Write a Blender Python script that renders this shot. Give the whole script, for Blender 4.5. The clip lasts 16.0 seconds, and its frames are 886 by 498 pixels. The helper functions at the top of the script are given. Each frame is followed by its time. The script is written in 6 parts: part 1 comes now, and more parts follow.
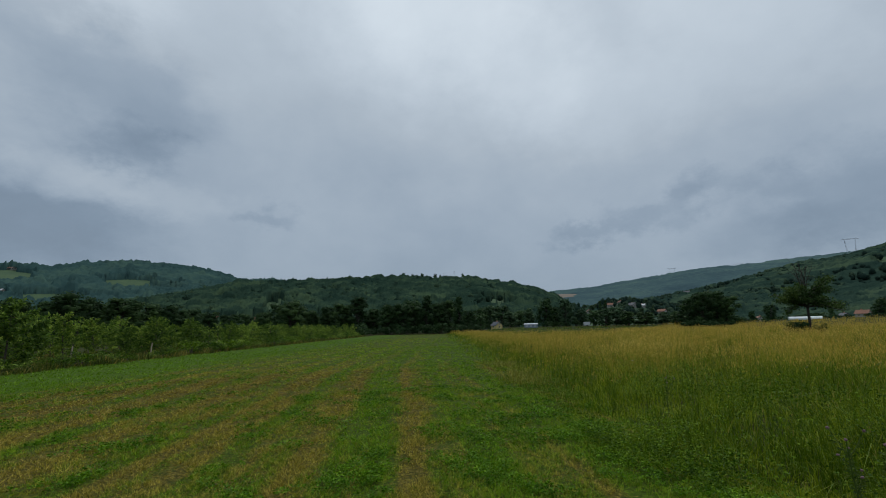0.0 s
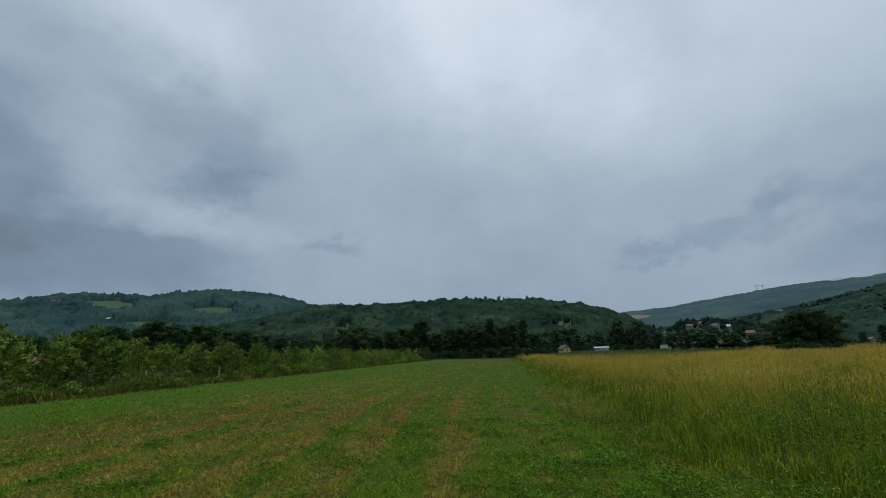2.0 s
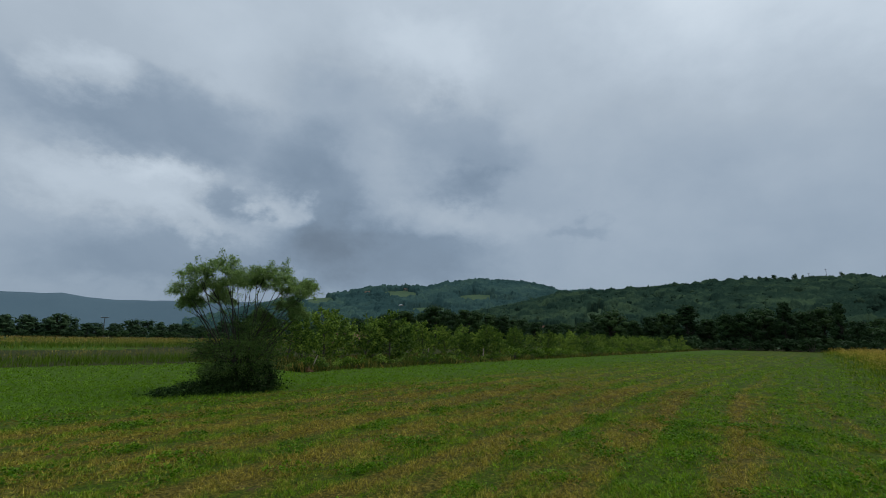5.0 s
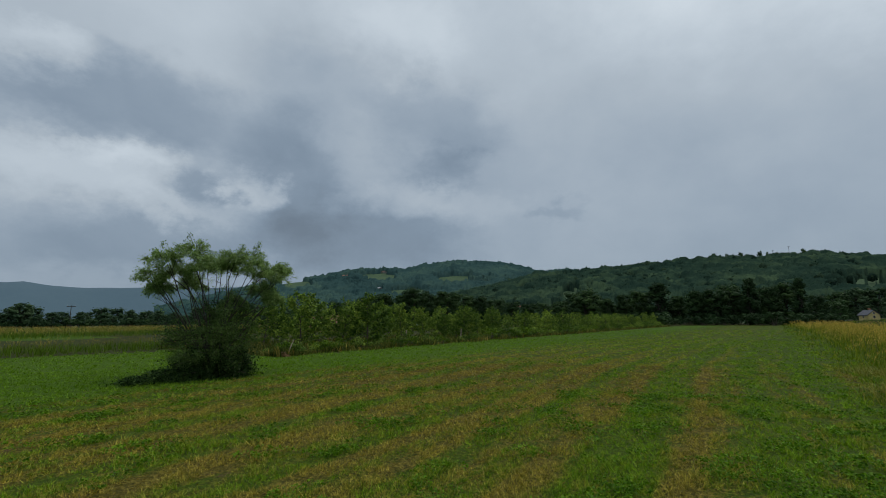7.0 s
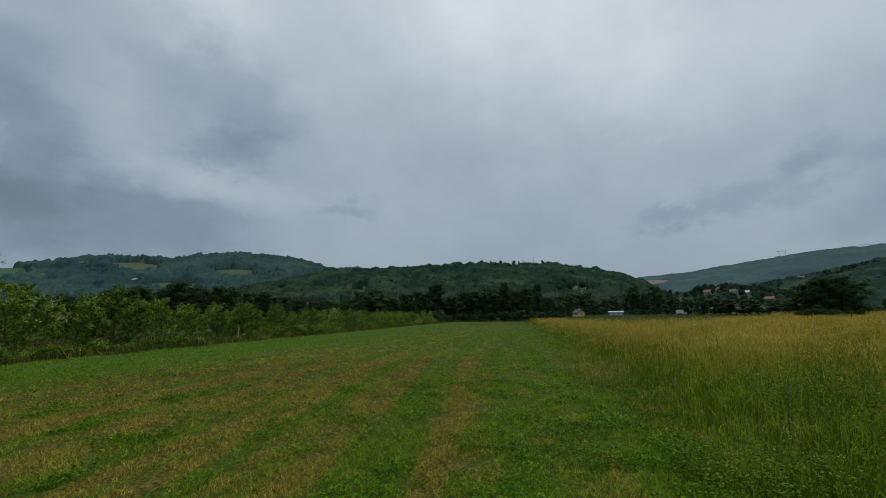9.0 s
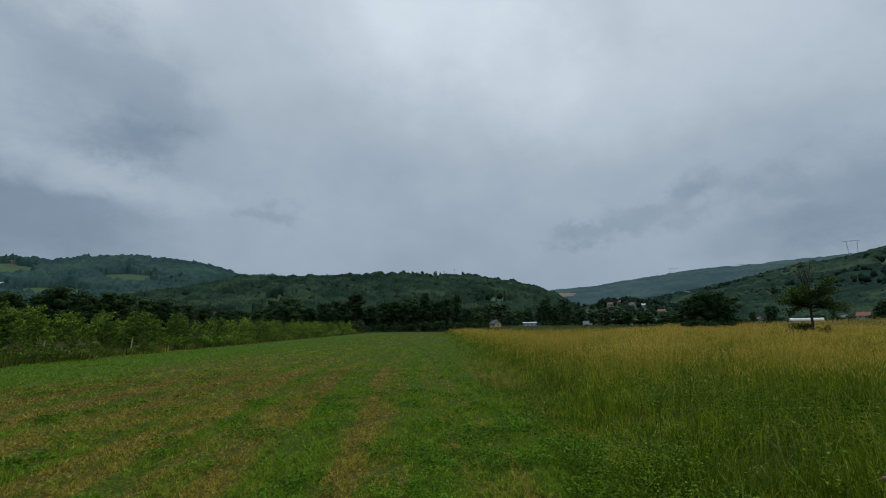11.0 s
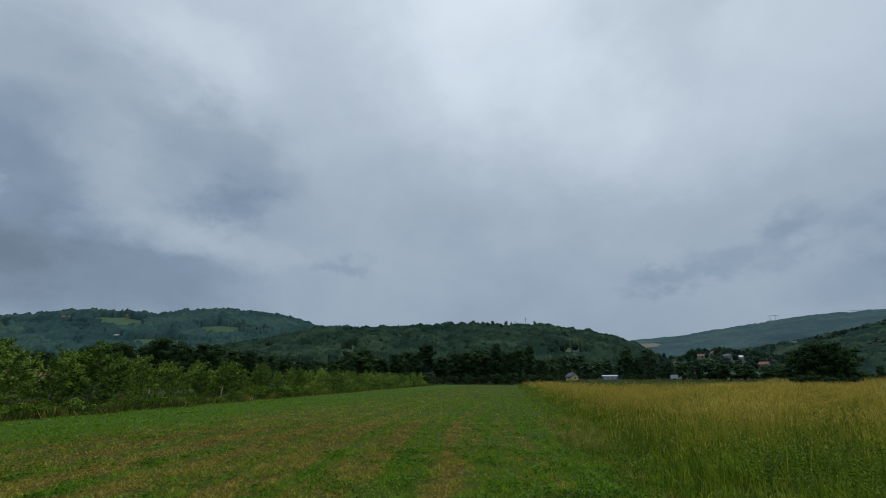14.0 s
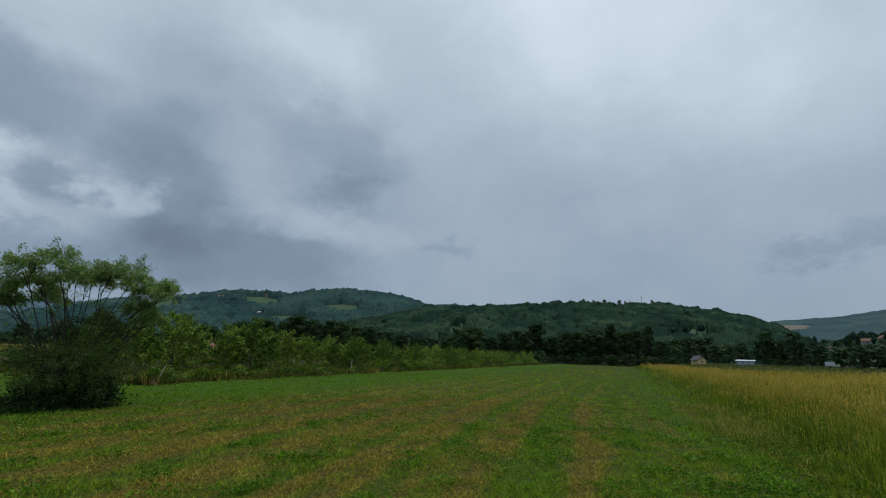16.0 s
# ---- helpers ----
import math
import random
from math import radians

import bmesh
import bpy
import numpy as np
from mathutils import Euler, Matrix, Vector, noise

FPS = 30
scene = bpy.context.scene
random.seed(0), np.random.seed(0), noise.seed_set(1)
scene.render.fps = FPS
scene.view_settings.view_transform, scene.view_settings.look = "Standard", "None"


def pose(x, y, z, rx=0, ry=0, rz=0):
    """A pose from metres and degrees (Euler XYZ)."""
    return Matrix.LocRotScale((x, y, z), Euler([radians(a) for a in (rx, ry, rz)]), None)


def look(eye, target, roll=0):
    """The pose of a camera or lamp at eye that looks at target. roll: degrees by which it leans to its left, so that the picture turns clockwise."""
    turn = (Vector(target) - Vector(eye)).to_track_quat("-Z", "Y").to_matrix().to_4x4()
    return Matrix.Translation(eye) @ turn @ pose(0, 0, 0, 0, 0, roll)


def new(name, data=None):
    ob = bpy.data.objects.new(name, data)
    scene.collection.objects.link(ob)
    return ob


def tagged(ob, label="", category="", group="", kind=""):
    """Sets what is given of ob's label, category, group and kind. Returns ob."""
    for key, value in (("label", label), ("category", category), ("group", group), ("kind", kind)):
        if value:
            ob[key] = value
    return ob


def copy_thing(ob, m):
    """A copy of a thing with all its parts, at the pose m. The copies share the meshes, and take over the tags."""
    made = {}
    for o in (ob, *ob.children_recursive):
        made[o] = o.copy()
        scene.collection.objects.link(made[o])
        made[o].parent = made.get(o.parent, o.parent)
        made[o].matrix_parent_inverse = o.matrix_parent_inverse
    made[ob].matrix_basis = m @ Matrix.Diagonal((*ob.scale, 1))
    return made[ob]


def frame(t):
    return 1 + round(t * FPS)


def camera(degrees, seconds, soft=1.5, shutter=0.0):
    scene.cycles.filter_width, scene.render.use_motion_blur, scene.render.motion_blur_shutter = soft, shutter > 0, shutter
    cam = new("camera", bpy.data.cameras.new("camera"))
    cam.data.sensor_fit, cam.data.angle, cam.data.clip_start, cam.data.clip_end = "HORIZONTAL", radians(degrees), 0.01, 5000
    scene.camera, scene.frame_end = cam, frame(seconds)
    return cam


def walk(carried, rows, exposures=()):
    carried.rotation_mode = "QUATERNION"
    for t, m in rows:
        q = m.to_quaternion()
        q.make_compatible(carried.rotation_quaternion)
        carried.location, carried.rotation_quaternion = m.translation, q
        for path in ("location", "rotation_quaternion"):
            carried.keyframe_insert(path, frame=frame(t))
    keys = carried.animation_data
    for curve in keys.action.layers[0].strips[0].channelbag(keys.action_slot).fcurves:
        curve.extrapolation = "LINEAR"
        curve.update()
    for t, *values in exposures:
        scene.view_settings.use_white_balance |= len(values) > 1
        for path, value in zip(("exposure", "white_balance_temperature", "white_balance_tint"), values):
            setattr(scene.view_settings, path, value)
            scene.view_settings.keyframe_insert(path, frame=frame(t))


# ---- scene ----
# A mown hay field between an orchard row and tall ripening grass, wooded hills around, low overcast sky.
cam = camera(90.1, 16.0, 0.95)
# seconds, x, y, z, turn to the left, tilt up, lean to the right
PATH = [
    (0, -0.40, -1.45, 1.60, 0.00, 10.17, 1.16),
    (0.5, -0.28, -1.05, 1.60, 2.37, 12.61, 2.11),
    (1, -0.17, -0.85, 1.60, 4.40, 14.32, 1.89),
    (1.5, -0.06, -0.46, 1.60, 6.57, 13.83, 1.51),
    (2, 0.00, -0.26, 1.60, 8.16, 13.31, 1.30),
    (2.5, 0.00, -0.12, 1.60, 11.91, 13.31, 0.44),
    (3, 0.00, 0.00, 1.60, 16.99, 13.38, -0.52),
    (3.5, 0.00, 0.00, 1.60, 21.29, 13.08, -0.99),
    (4, 0.00, -0.05, 1.60, 26.82, 12.63, -1.32),
    (4.5, 0.00, -0.07, 1.60, 33.16, 11.91, -1.22),
    (4.7, 0.00, -0.08, 1.60, 36.12, 11.77, -1.09),
    (5, 0.00, -0.09, 1.60, 39.92, 11.59, -0.78),
    (5.4, 0.00, -0.10, 1.60, 43.07, 11.39, -0.12),
    (5.75, 0.01, -0.09, 1.60, 44.13, 11.18, 0.49),
    (6.1, 0.01, -0.07, 1.60, 43.75, 10.88, 0.97),
    (6.5, 0.03, -0.05, 1.60, 41.66, 10.34, 1.13),
    (6.8, 0.04, -0.02, 1.60, 39.04, 9.74, 0.84),
    (7, 0.05, 0.00, 1.60, 37.01, 9.27, 0.49),
    (7.5, 0.07, -0.02, 1.60, 32.14, 9.37, 0.99),
    (8, 0.10, -0.05, 1.60, 24.06, 9.21, 0.65),
    (8.5, 0.12, -0.08, 1.60, 15.54, 8.86, 0.54),
    (9, 0.15, -0.10, 1.60, 10.28, 8.68, 0.66),
    (9.4, 0.17, -0.13, 1.60, 6.80, 8.39, 0.64),
    (9.8, 0.20, -0.17, 1.60, 4.47, 8.03, 0.51),
    (10.3, 0.22, -0.23, 1.60, 2.54, 7.99, 0.35),
    (10.8, 0.24, -0.29, 1.60, 0.89, 9.00, 0.41),
    (11.3, 0.25, -0.35, 1.60, -1.32, 11.71, 0.95),
    (11.5, 0.25, -0.37, 1.60, -2.42, 13.21, 1.29),
    (12, 0.25, -0.38, 1.60, -3.86, 16.63, 1.70),
    (12.5, 0.25, -0.38, 1.60, -3.25, 17.43, 1.63),
    (13, 0.24, -0.38, 1.60, 0.51, 17.40, 0.96),
    (13.5, 0.24, -0.40, 1.60, 5.43, 16.80, 0.26),
    (14, 0.22, -0.40, 1.60, 9.20, 16.33, -0.05),
    (14.5, 0.20, -0.40, 1.60, 11.24, 16.08, 0.01),
    (15, 0.14, -0.42, 1.60, 14.00, 15.48, -0.36),
    (15.5, -0.02, -0.50, 1.60, 15.61, 14.31, -0.57),
    (16, -0.27, -0.55, 1.60, 23.05, 13.42, -1.73),
]


def eye_pose(x, y, z, turn, tilt, lean):
    return pose(x, y, z, 90 + tilt, 0, turn) @ pose(0, 0, 0, 0, 0, -lean)


# seconds, stops, kelvin, tint: the picture warms a little as the dark bank comes into view
BALANCE = [(0.0, 0.0, 6680, 10), (1.0, 0.0, 6570, 10), (2.0, 0.0, 6510, 10), (4.5, 0.0, 6540, 10), (7.0, 0.0, 6800, 10), (9.0, 0.0, 6860, 10),
           (11.5, 0.0, 6600, 10), (12.5, 0.0, 6530, 10), (14.0, 0.0, 6500, 10), (16.0, 0.0, 6540, 10)]
walk(cam, [(row[0], eye_pose(*row[1:])) for row in PATH], BALANCE)


# ---------- node helpers ----------
class Tree:
    """A small wrapper round a node tree."""

    def __init__(self, tree):
        self.t = tree
        tree.nodes.clear()

    def n(self, kind, ins=None, **props):
        node = self.t.nodes.new(kind)
        for k, v in props.items():
            setattr(node, k, v)
        for k, v in (ins or {}).items():
            if isinstance(v, bpy.types.NodeSocket):
                self.t.links.new(v, node.inputs[k])
            else:
                node.inputs[k].default_value = v
        return node

    def math(self, op, a, b=0.0, c=0.0):
        return self.n("ShaderNodeMath", {0: a, 1: b, 2: c}, operation=op).outputs[0]

    def mix(self, fac, a, b, blend="MIX"):
        node = self.n("ShaderNodeMix", None, data_type="RGBA", blend_type=blend)
        for i, v in ((0, fac), (6, a), (7, b)):
            if isinstance(v, bpy.types.NodeSocket):
                self.t.links.new(v, node.inputs[i])
            elif i == 0:
                node.inputs[i].default_value = v
            else:
                node.inputs[i].default_value = (*v, 1)
        return node.outputs[2]

    def ramp(self, fac, stops, smooth=False):
        node = self.n("ShaderNodeValToRGB", {0: fac})
        node.color_ramp.interpolation = "EASE" if smooth else "LINEAR"
        els = node.color_ramp.elements
        while len(els) < len(stops):
            els.new(0.5)
        for el, (p, c) in zip(els, stops):
            el.position = p
            el.color = (*c, 1) if isinstance(c, tuple) else (c, c, c, 1)
        return node.outputs[0]

    def noise(self, vec, scale, detail=4.0, rough=0.55, out=0):
        return self.n("ShaderNodeTexNoise", {"Vector": vec, "Scale": scale, "Detail": detail, "Roughness": rough}).outputs[out]

    def scaled(self, vec, s):
        return self.n("ShaderNodeVectorMath", {0: vec, 1: s}, operation="MULTIPLY").outputs[0]

    def rng(self, v, a, b, c=0.0, d=1.0, kind="SMOOTHSTEP"):
        return self.n("ShaderNodeMapRange", {0: v, 1: a, 2: b, 3: c, 4: d}, interpolation_type=kind).outputs[0]


# ---------- sky and sun ----------
SUN_AZ, SUN_EL = 25.0, 58.0
world = bpy.data.worlds.new("overcast_sky")
scene.world = world
world.use_nodes = True
w = Tree(world.node_tree)
coord = w.n("ShaderNodeTexCoord").outputs["Generated"]
sky = w.n("ShaderNodeTexSky", {"Vector": coord}, sky_type="NISHITA", sun_disc=False,
          sun_elevation=radians(SUN_EL), sun_rotation=radians(SUN_AZ))
axis = w.n("ShaderNodeSeparateXYZ", {0: coord})
az = w.math("DEGREES", w.math("ARCTAN2", axis.outputs[0], axis.outputs[1]))
el = w.math("DEGREES", w.math("ARCSINE", axis.outputs[2]))
flat = w.n("ShaderNodeCombineXYZ", {0: az, 1: el, 2: 0.0}).outputs[0]
warp = w.n("ShaderNodeTexNoise", {"Vector": w.scaled(coord, (1, 1, 1.5)), "Scale": 6.0, "Detail": 6.0, "Roughness": 0.62}).outputs[1]
warp = w.n("ShaderNodeVectorMath", {0: warp, 1: (-0.5, -0.5, -0.5)}, operation="ADD").outputs[0]
place = w.n("ShaderNodeVectorMath", {0: warp, 1: (16, 11, 0), 2: flat}, operation="MULTIPLY_ADD").outputs[0]
# cloud banks: azimuth, height, half width, half height, strength (dark below zero)
CLOUDS = [(-74, 23, 17, 4.2, -0.24), (-55.5, 17, 7, 8, -0.21), (-36.5, 20.3, 5, 2.2, -0.13), (-39, 25, 9, 5, -0.15), (-33, 18, 14, 9, -0.05), (-22.3, 13.4, 3.2, 1.3, -0.11), (-66, 15.2, 2.8, 2.8, -0.19),
          (-72, 8, 14, 3, -0.16), (-47, 10.5, 13, 5.5, -0.22), (-52, 29, 12, 5, -0.10), (29.8, 14.6, 3.2, 2.2, -0.15), (36, 14.6, 4.5, 2, -0.08), (24.5, 12.2, 4, 1.5, -0.11), (18, 10.8, 5.5, 1.2, -0.15),
          (44, 12, 7, 5, -0.17), (38, 9, 10, 2.5, -0.07), (-10, 22, 12, 6, -0.05)]
BRIGHT = [(-82.5, 25.6, 5, 2.6, 0.24), (-77.5, 15.4, 8, 3, 0.24), (-73, 17.6, 6, 1.6, 0.14), (-61.4, 15.6, 3, 2.8, 0.27), (-70, 12.5, 6, 2, 0.16), (-41, 15.4, 5.5, 2.6, 0.16), (-32.5, 14.5, 6, 2.6, 0.10),
          (-42, 35, 9, 5, 0.12), (-3, 42, 16, 12, 0.22), (12, 32, 9, 8, 0.13), (20, 26, 10, 6, 0.10), (37, 31, 13, 9, 0.13)]
total = None
for a, e, sa, se, amp in CLOUDS + BRIGHT:
    d = w.n("ShaderNodeVectorMath", {0: place, 1: (1 / sa, 1 / se, 0), 2: (-a / sa, -e / se, 0)}, operation="MULTIPLY_ADD").outputs[0]
    d = w.n("ShaderNodeVectorMath", {0: d}, operation="LENGTH").outputs[1]
    v = w.rng(d, 0.35, 1.45, amp, 0.0)
    total = v if total is None else w.math("ADD", total, v)
fine = w.math("SUBTRACT", w.noise(w.scaled(coord, (1, 1, 1.4)), 2.6, 5.0, 0.5), 0.5)
finer = w.math("SUBTRACT", w.noise(w.scaled(coord, (1, 1, 1.3)), 7.0, 6.0, 0.55), 0.5)
total = w.math("ADD", total, w.math("MULTIPLY", fine, 0.26))
total = w.math("ADD", total, w.math("MULTIPLY", finer, 0.17))
lum = w.rng(el, -2.0, 50.0, 0.312, 0.605, "LINEAR")
lum = w.math("ADD", lum, w.rng(el, 48.0, 85.0, 0.0, 0.30))
lum = w.math("MULTIPLY", lum, w.math("ADD", 1.0, w.math("MULTIPLY", total, 1.25)))
lum = w.math("MAXIMUM", lum, 0.12)
tint = w.ramp(lum, [(0.28, (0.71, 0.955, 1.27)), (0.46, (0.82, 0.985, 1.17)), (0.75, (0.88, 1.0, 1.115))])
cloud = w.mix(1.0, tint, (1, 1, 1), "MULTIPLY")
cloud = w.n("ShaderNodeVectorMath", {0: cloud, "Scale": lum}, operation="SCALE").outputs[0]
clear = w.n("ShaderNodeVectorMath", {0: sky.outputs[0], "Scale": 0.08}, operation="SCALE").outputs[0]
both = w.n("ShaderNodeVectorMath", {0: clear, 1: (0.05, 0.05, 0.05), 2: cloud}, operation="MULTIPLY_ADD").outputs[0]
back = w.n("ShaderNodeBackground", {"Color": both, "Strength": 1.0})
w.n("ShaderNodeOutputWorld", {"Surface": back.outputs[0]})

sun = new("sun", bpy.data.lights.new("sun", "SUN"))
sun.data.energy, sun.data.angle, sun.data.color = 1.0, radians(50), (1.0, 0.97, 0.92)
sx, sy = math.sin(radians(SUN_AZ)), math.cos(radians(SUN_AZ))
sun.matrix_world = look((sx * 50, sy * 50, 50 * math.tan(radians(SUN_EL))), (0, 0, 0))


# ---------- materials ----------
def material(name):
    m = bpy.data.materials.new(name)
    m.use_nodes = True
    return m, Tree(m.node_tree)


def finish(t, color, rough=0.7, bump=None, strength=0.3, dist=0.02, through_light=0.0, metal=0.0, spec=0.3):
    ins = {"Base Color": color, "Roughness": rough, "Metallic": metal, "Specular IOR Level": spec}
    if bump is not None:
        ins["Normal"] = t.n("ShaderNodeBump", {"Height": bump, "Strength": strength, "Distance": dist}).outputs[0]
    sh = t.n("ShaderNodeBsdfPrincipled", ins).outputs[0]
    if through_light:
        tr = t.n("ShaderNodeBsdfTranslucent", {"Color": color}).outputs[0]
        sh = t.n("ShaderNodeMixShader", {0: through_light, 1: sh, 2: tr}).outputs[0]
    t.n("ShaderNodeOutputMaterial", {"Surface": sh})


def wood_material(name, dark, mid, light, patch):
    """Canopy seen from afar: a tone per crown, a drift of tone along the slope, leafy relief."""
    m, t = material(name)
    pos = t.n("ShaderNodeTexCoord").outputs["Object"]
    isl = t.n("ShaderNodeNewGeometry").outputs["Random Per Island"]
    drift = t.rng(t.noise(pos, patch, 3.0), 0.3, 0.7, kind="LINEAR")
    grain = t.noise(pos, 0.9, 3.0, 0.6)
    v = t.math("ADD", t.math("MULTIPLY", isl, 0.45), t.math("ADD", t.math("MULTIPLY", drift, 0.35), t.math("MULTIPLY", grain, 0.2)))
    finish(t, t.ramp(v, [(0.15, dark), (0.5, mid), (0.85, light)]), 0.95, grain, 1.0, 1.2, through_light=0.25, spec=0.0)
    return m


def canopy_material(name, dark, mid, light, patch, cell):
    """A closed far canopy: a tone for each crown, a drift of tone along the slope, leafy relief."""
    m, t = material(name)
    pos = t.n("ShaderNodeTexCoord").outputs["Object"]
    crown = t.n("ShaderNodeTexVoronoi", {"Vector": t.scaled(pos, (1, 1, 0.3)), "Scale": 1 / cell}).outputs["Color"]
    crown = t.n("ShaderNodeSeparateColor", {0: crown}).outputs[0]
    drift = t.rng(t.noise(pos, patch, 4.0, 0.6), 0.3, 0.7, kind="LINEAR")
    grain = t.noise(pos, 0.6, 3.0, 0.65)
    v = t.math("ADD", t.math("MULTIPLY", crown, 0.22), t.math("ADD", t.math("MULTIPLY", drift, 0.56), t.math("MULTIPLY", grain, 0.22)))
    finish(t, t.ramp(v, [(0.2, dark), (0.5, mid), (0.8, light)]), 0.95, grain, 0.6, 1.2, spec=0.0)
    return m


def leaf_material(name, dark, mid, light, patch=0.15, through_light=0.25, rough=0.6, mixed=0.5, spec=0.12):
    """Leaves: a tone per leaf, a wider drift of tone through crown and wood, and a tone per tree."""
    m, t = material(name)
    geo = t.n("ShaderNodeNewGeometry")
    info = t.n("ShaderNodeObjectInfo")
    pos = t.n("ShaderNodeTexCoord").outputs["Object"]
    a = geo.outputs["Random Per Island"]
    b = t.rng(t.noise(pos, patch, 2.0), 0.3, 0.7, kind="LINEAR")
    v = t.math("ADD", t.math("MULTIPLY", a, 1 - mixed), t.math("MULTIPLY", b, mixed))
    v = t.math("ADD", v, t.math("MULTIPLY", t.math("SUBTRACT", info.outputs["Random"], 0.5), 0.35))
    col = t.ramp(v, [(0.05, dark), (0.5, mid), (0.95, light)])
    finish(t, col, rough, through_light=through_light, spec=spec)
    return m


def ripe_blade_material(name, dark, mid, light):
    """Tall hay grass: green below, the upper part of the blades ripening to straw away from the mown margin."""
    m, t = material(name)
    pos = t.n("ShaderNodeTexCoord").outputs["Object"]
    ax = t.n("ShaderNodeSeparateXYZ", {0: pos})
    isl = t.n("ShaderNodeNewGeometry").outputs["Random Per Island"]
    drift = t.rng(t.noise(pos, 0.35, 3.0), 0.3, 0.7, kind="LINEAR")
    tuft = t.rng(t.noise(t.scaled(pos, (1, 1, 0.3)), 1.9, 4.0, 0.6), 0.33, 0.67, kind="LINEAR")
    v = t.math("ADD", t.math("MULTIPLY", isl, 0.45), t.math("ADD", t.math("MULTIPLY", drift, 0.2), t.math("MULTIPLY", tuft, 0.35)))
    col = t.ramp(v, [(0.05, dark), (0.5, mid), (0.95, light)])
    inward = t.math("ADD", t.math("MULTIPLY", ax.outputs[0], -0.15), ax.outputs[1])
    ripe = t.math("MULTIPLY", t.rng(ax.outputs[2], 0.22, 0.85), t.rng(t.math("ADD", inward, t.math("MULTIPLY", drift, 5.0)), 8.5, 13.5, 0.06, 0.88))
    ripe = t.math("MULTIPLY", ripe, t.rng(isl, 0.0, 0.6, 0.45, 1.0))
    col = t.mix(ripe, col, (0.60, 0.42, 0.075))
    finish(t, col, 0.6, through_light=0.28, spec=0.12)
    return m


def hay_blade_material(name):
    """Hay left standing: dark green at the foot, fading to tan at the top."""
    m, t = material(name)
    pos = t.n("ShaderNodeTexCoord").outputs["Object"]
    isl = t.n("ShaderNodeNewGeometry").outputs["Random Per Island"]
    drift = t.rng(t.noise(pos, 0.2, 3.0), 0.3, 0.7, kind="LINEAR")
    v = t.math("ADD", t.math("MULTIPLY", isl, 0.6), t.math("MULTIPLY", drift, 0.4))
    low = t.ramp(v, [(0.05, (0.036, 0.084, 0.006)), (0.95, (0.125, 0.205, 0.014))])
    high = t.ramp(v, [(0.05, (0.20, 0.175, 0.035)), (0.95, (0.42, 0.325, 0.075))])
    up = t.rng(t.n("ShaderNodeSeparateXYZ", {0: pos}).outputs[2], 0.3, 0.8)
    finish(t, t.mix(up, low, high), 0.6, through_light=0.3, spec=0.1)
    return m


def plain(name, color, rough=0.7, scale=3.0, vary=0.25, metal=0.0, bump=0.25, dist=0.01):
    """Painted, plastered or wooden surfaces with grain and stains at two sizes."""
    m, t = material(name)
    pos = t.n("ShaderNodeTexCoord").outputs["Object"]
    n1, n2 = t.noise(pos, scale, 5.0), t.noise(pos, scale * 12, 3.0)
    v = t.math("ADD", t.math("MULTIPLY", n1, 0.65), t.math("MULTIPLY", n2, 0.35))
    lo = tuple(c * (1 - vary) for c in color)
    hi = tuple(min(1, c * (1 + vary)) for c in color)
    finish(t, t.ramp(v, [(0.3, lo), (0.7, hi)]), rough, n2, bump, dist, metal=metal)
    return m


def bark_material(name, lo, hi):
    m, t = material(name)
    pos = t.n("ShaderNodeTexCoord").outputs["Object"]
    n = t.noise(t.scaled(pos, (6, 6, 1.2)), 4.0, 6.0, 0.65)
    finish(t, t.ramp(n, [(0.3, lo), (0.7, hi)]), 0.9, n, 0.6, 0.02)
    return m


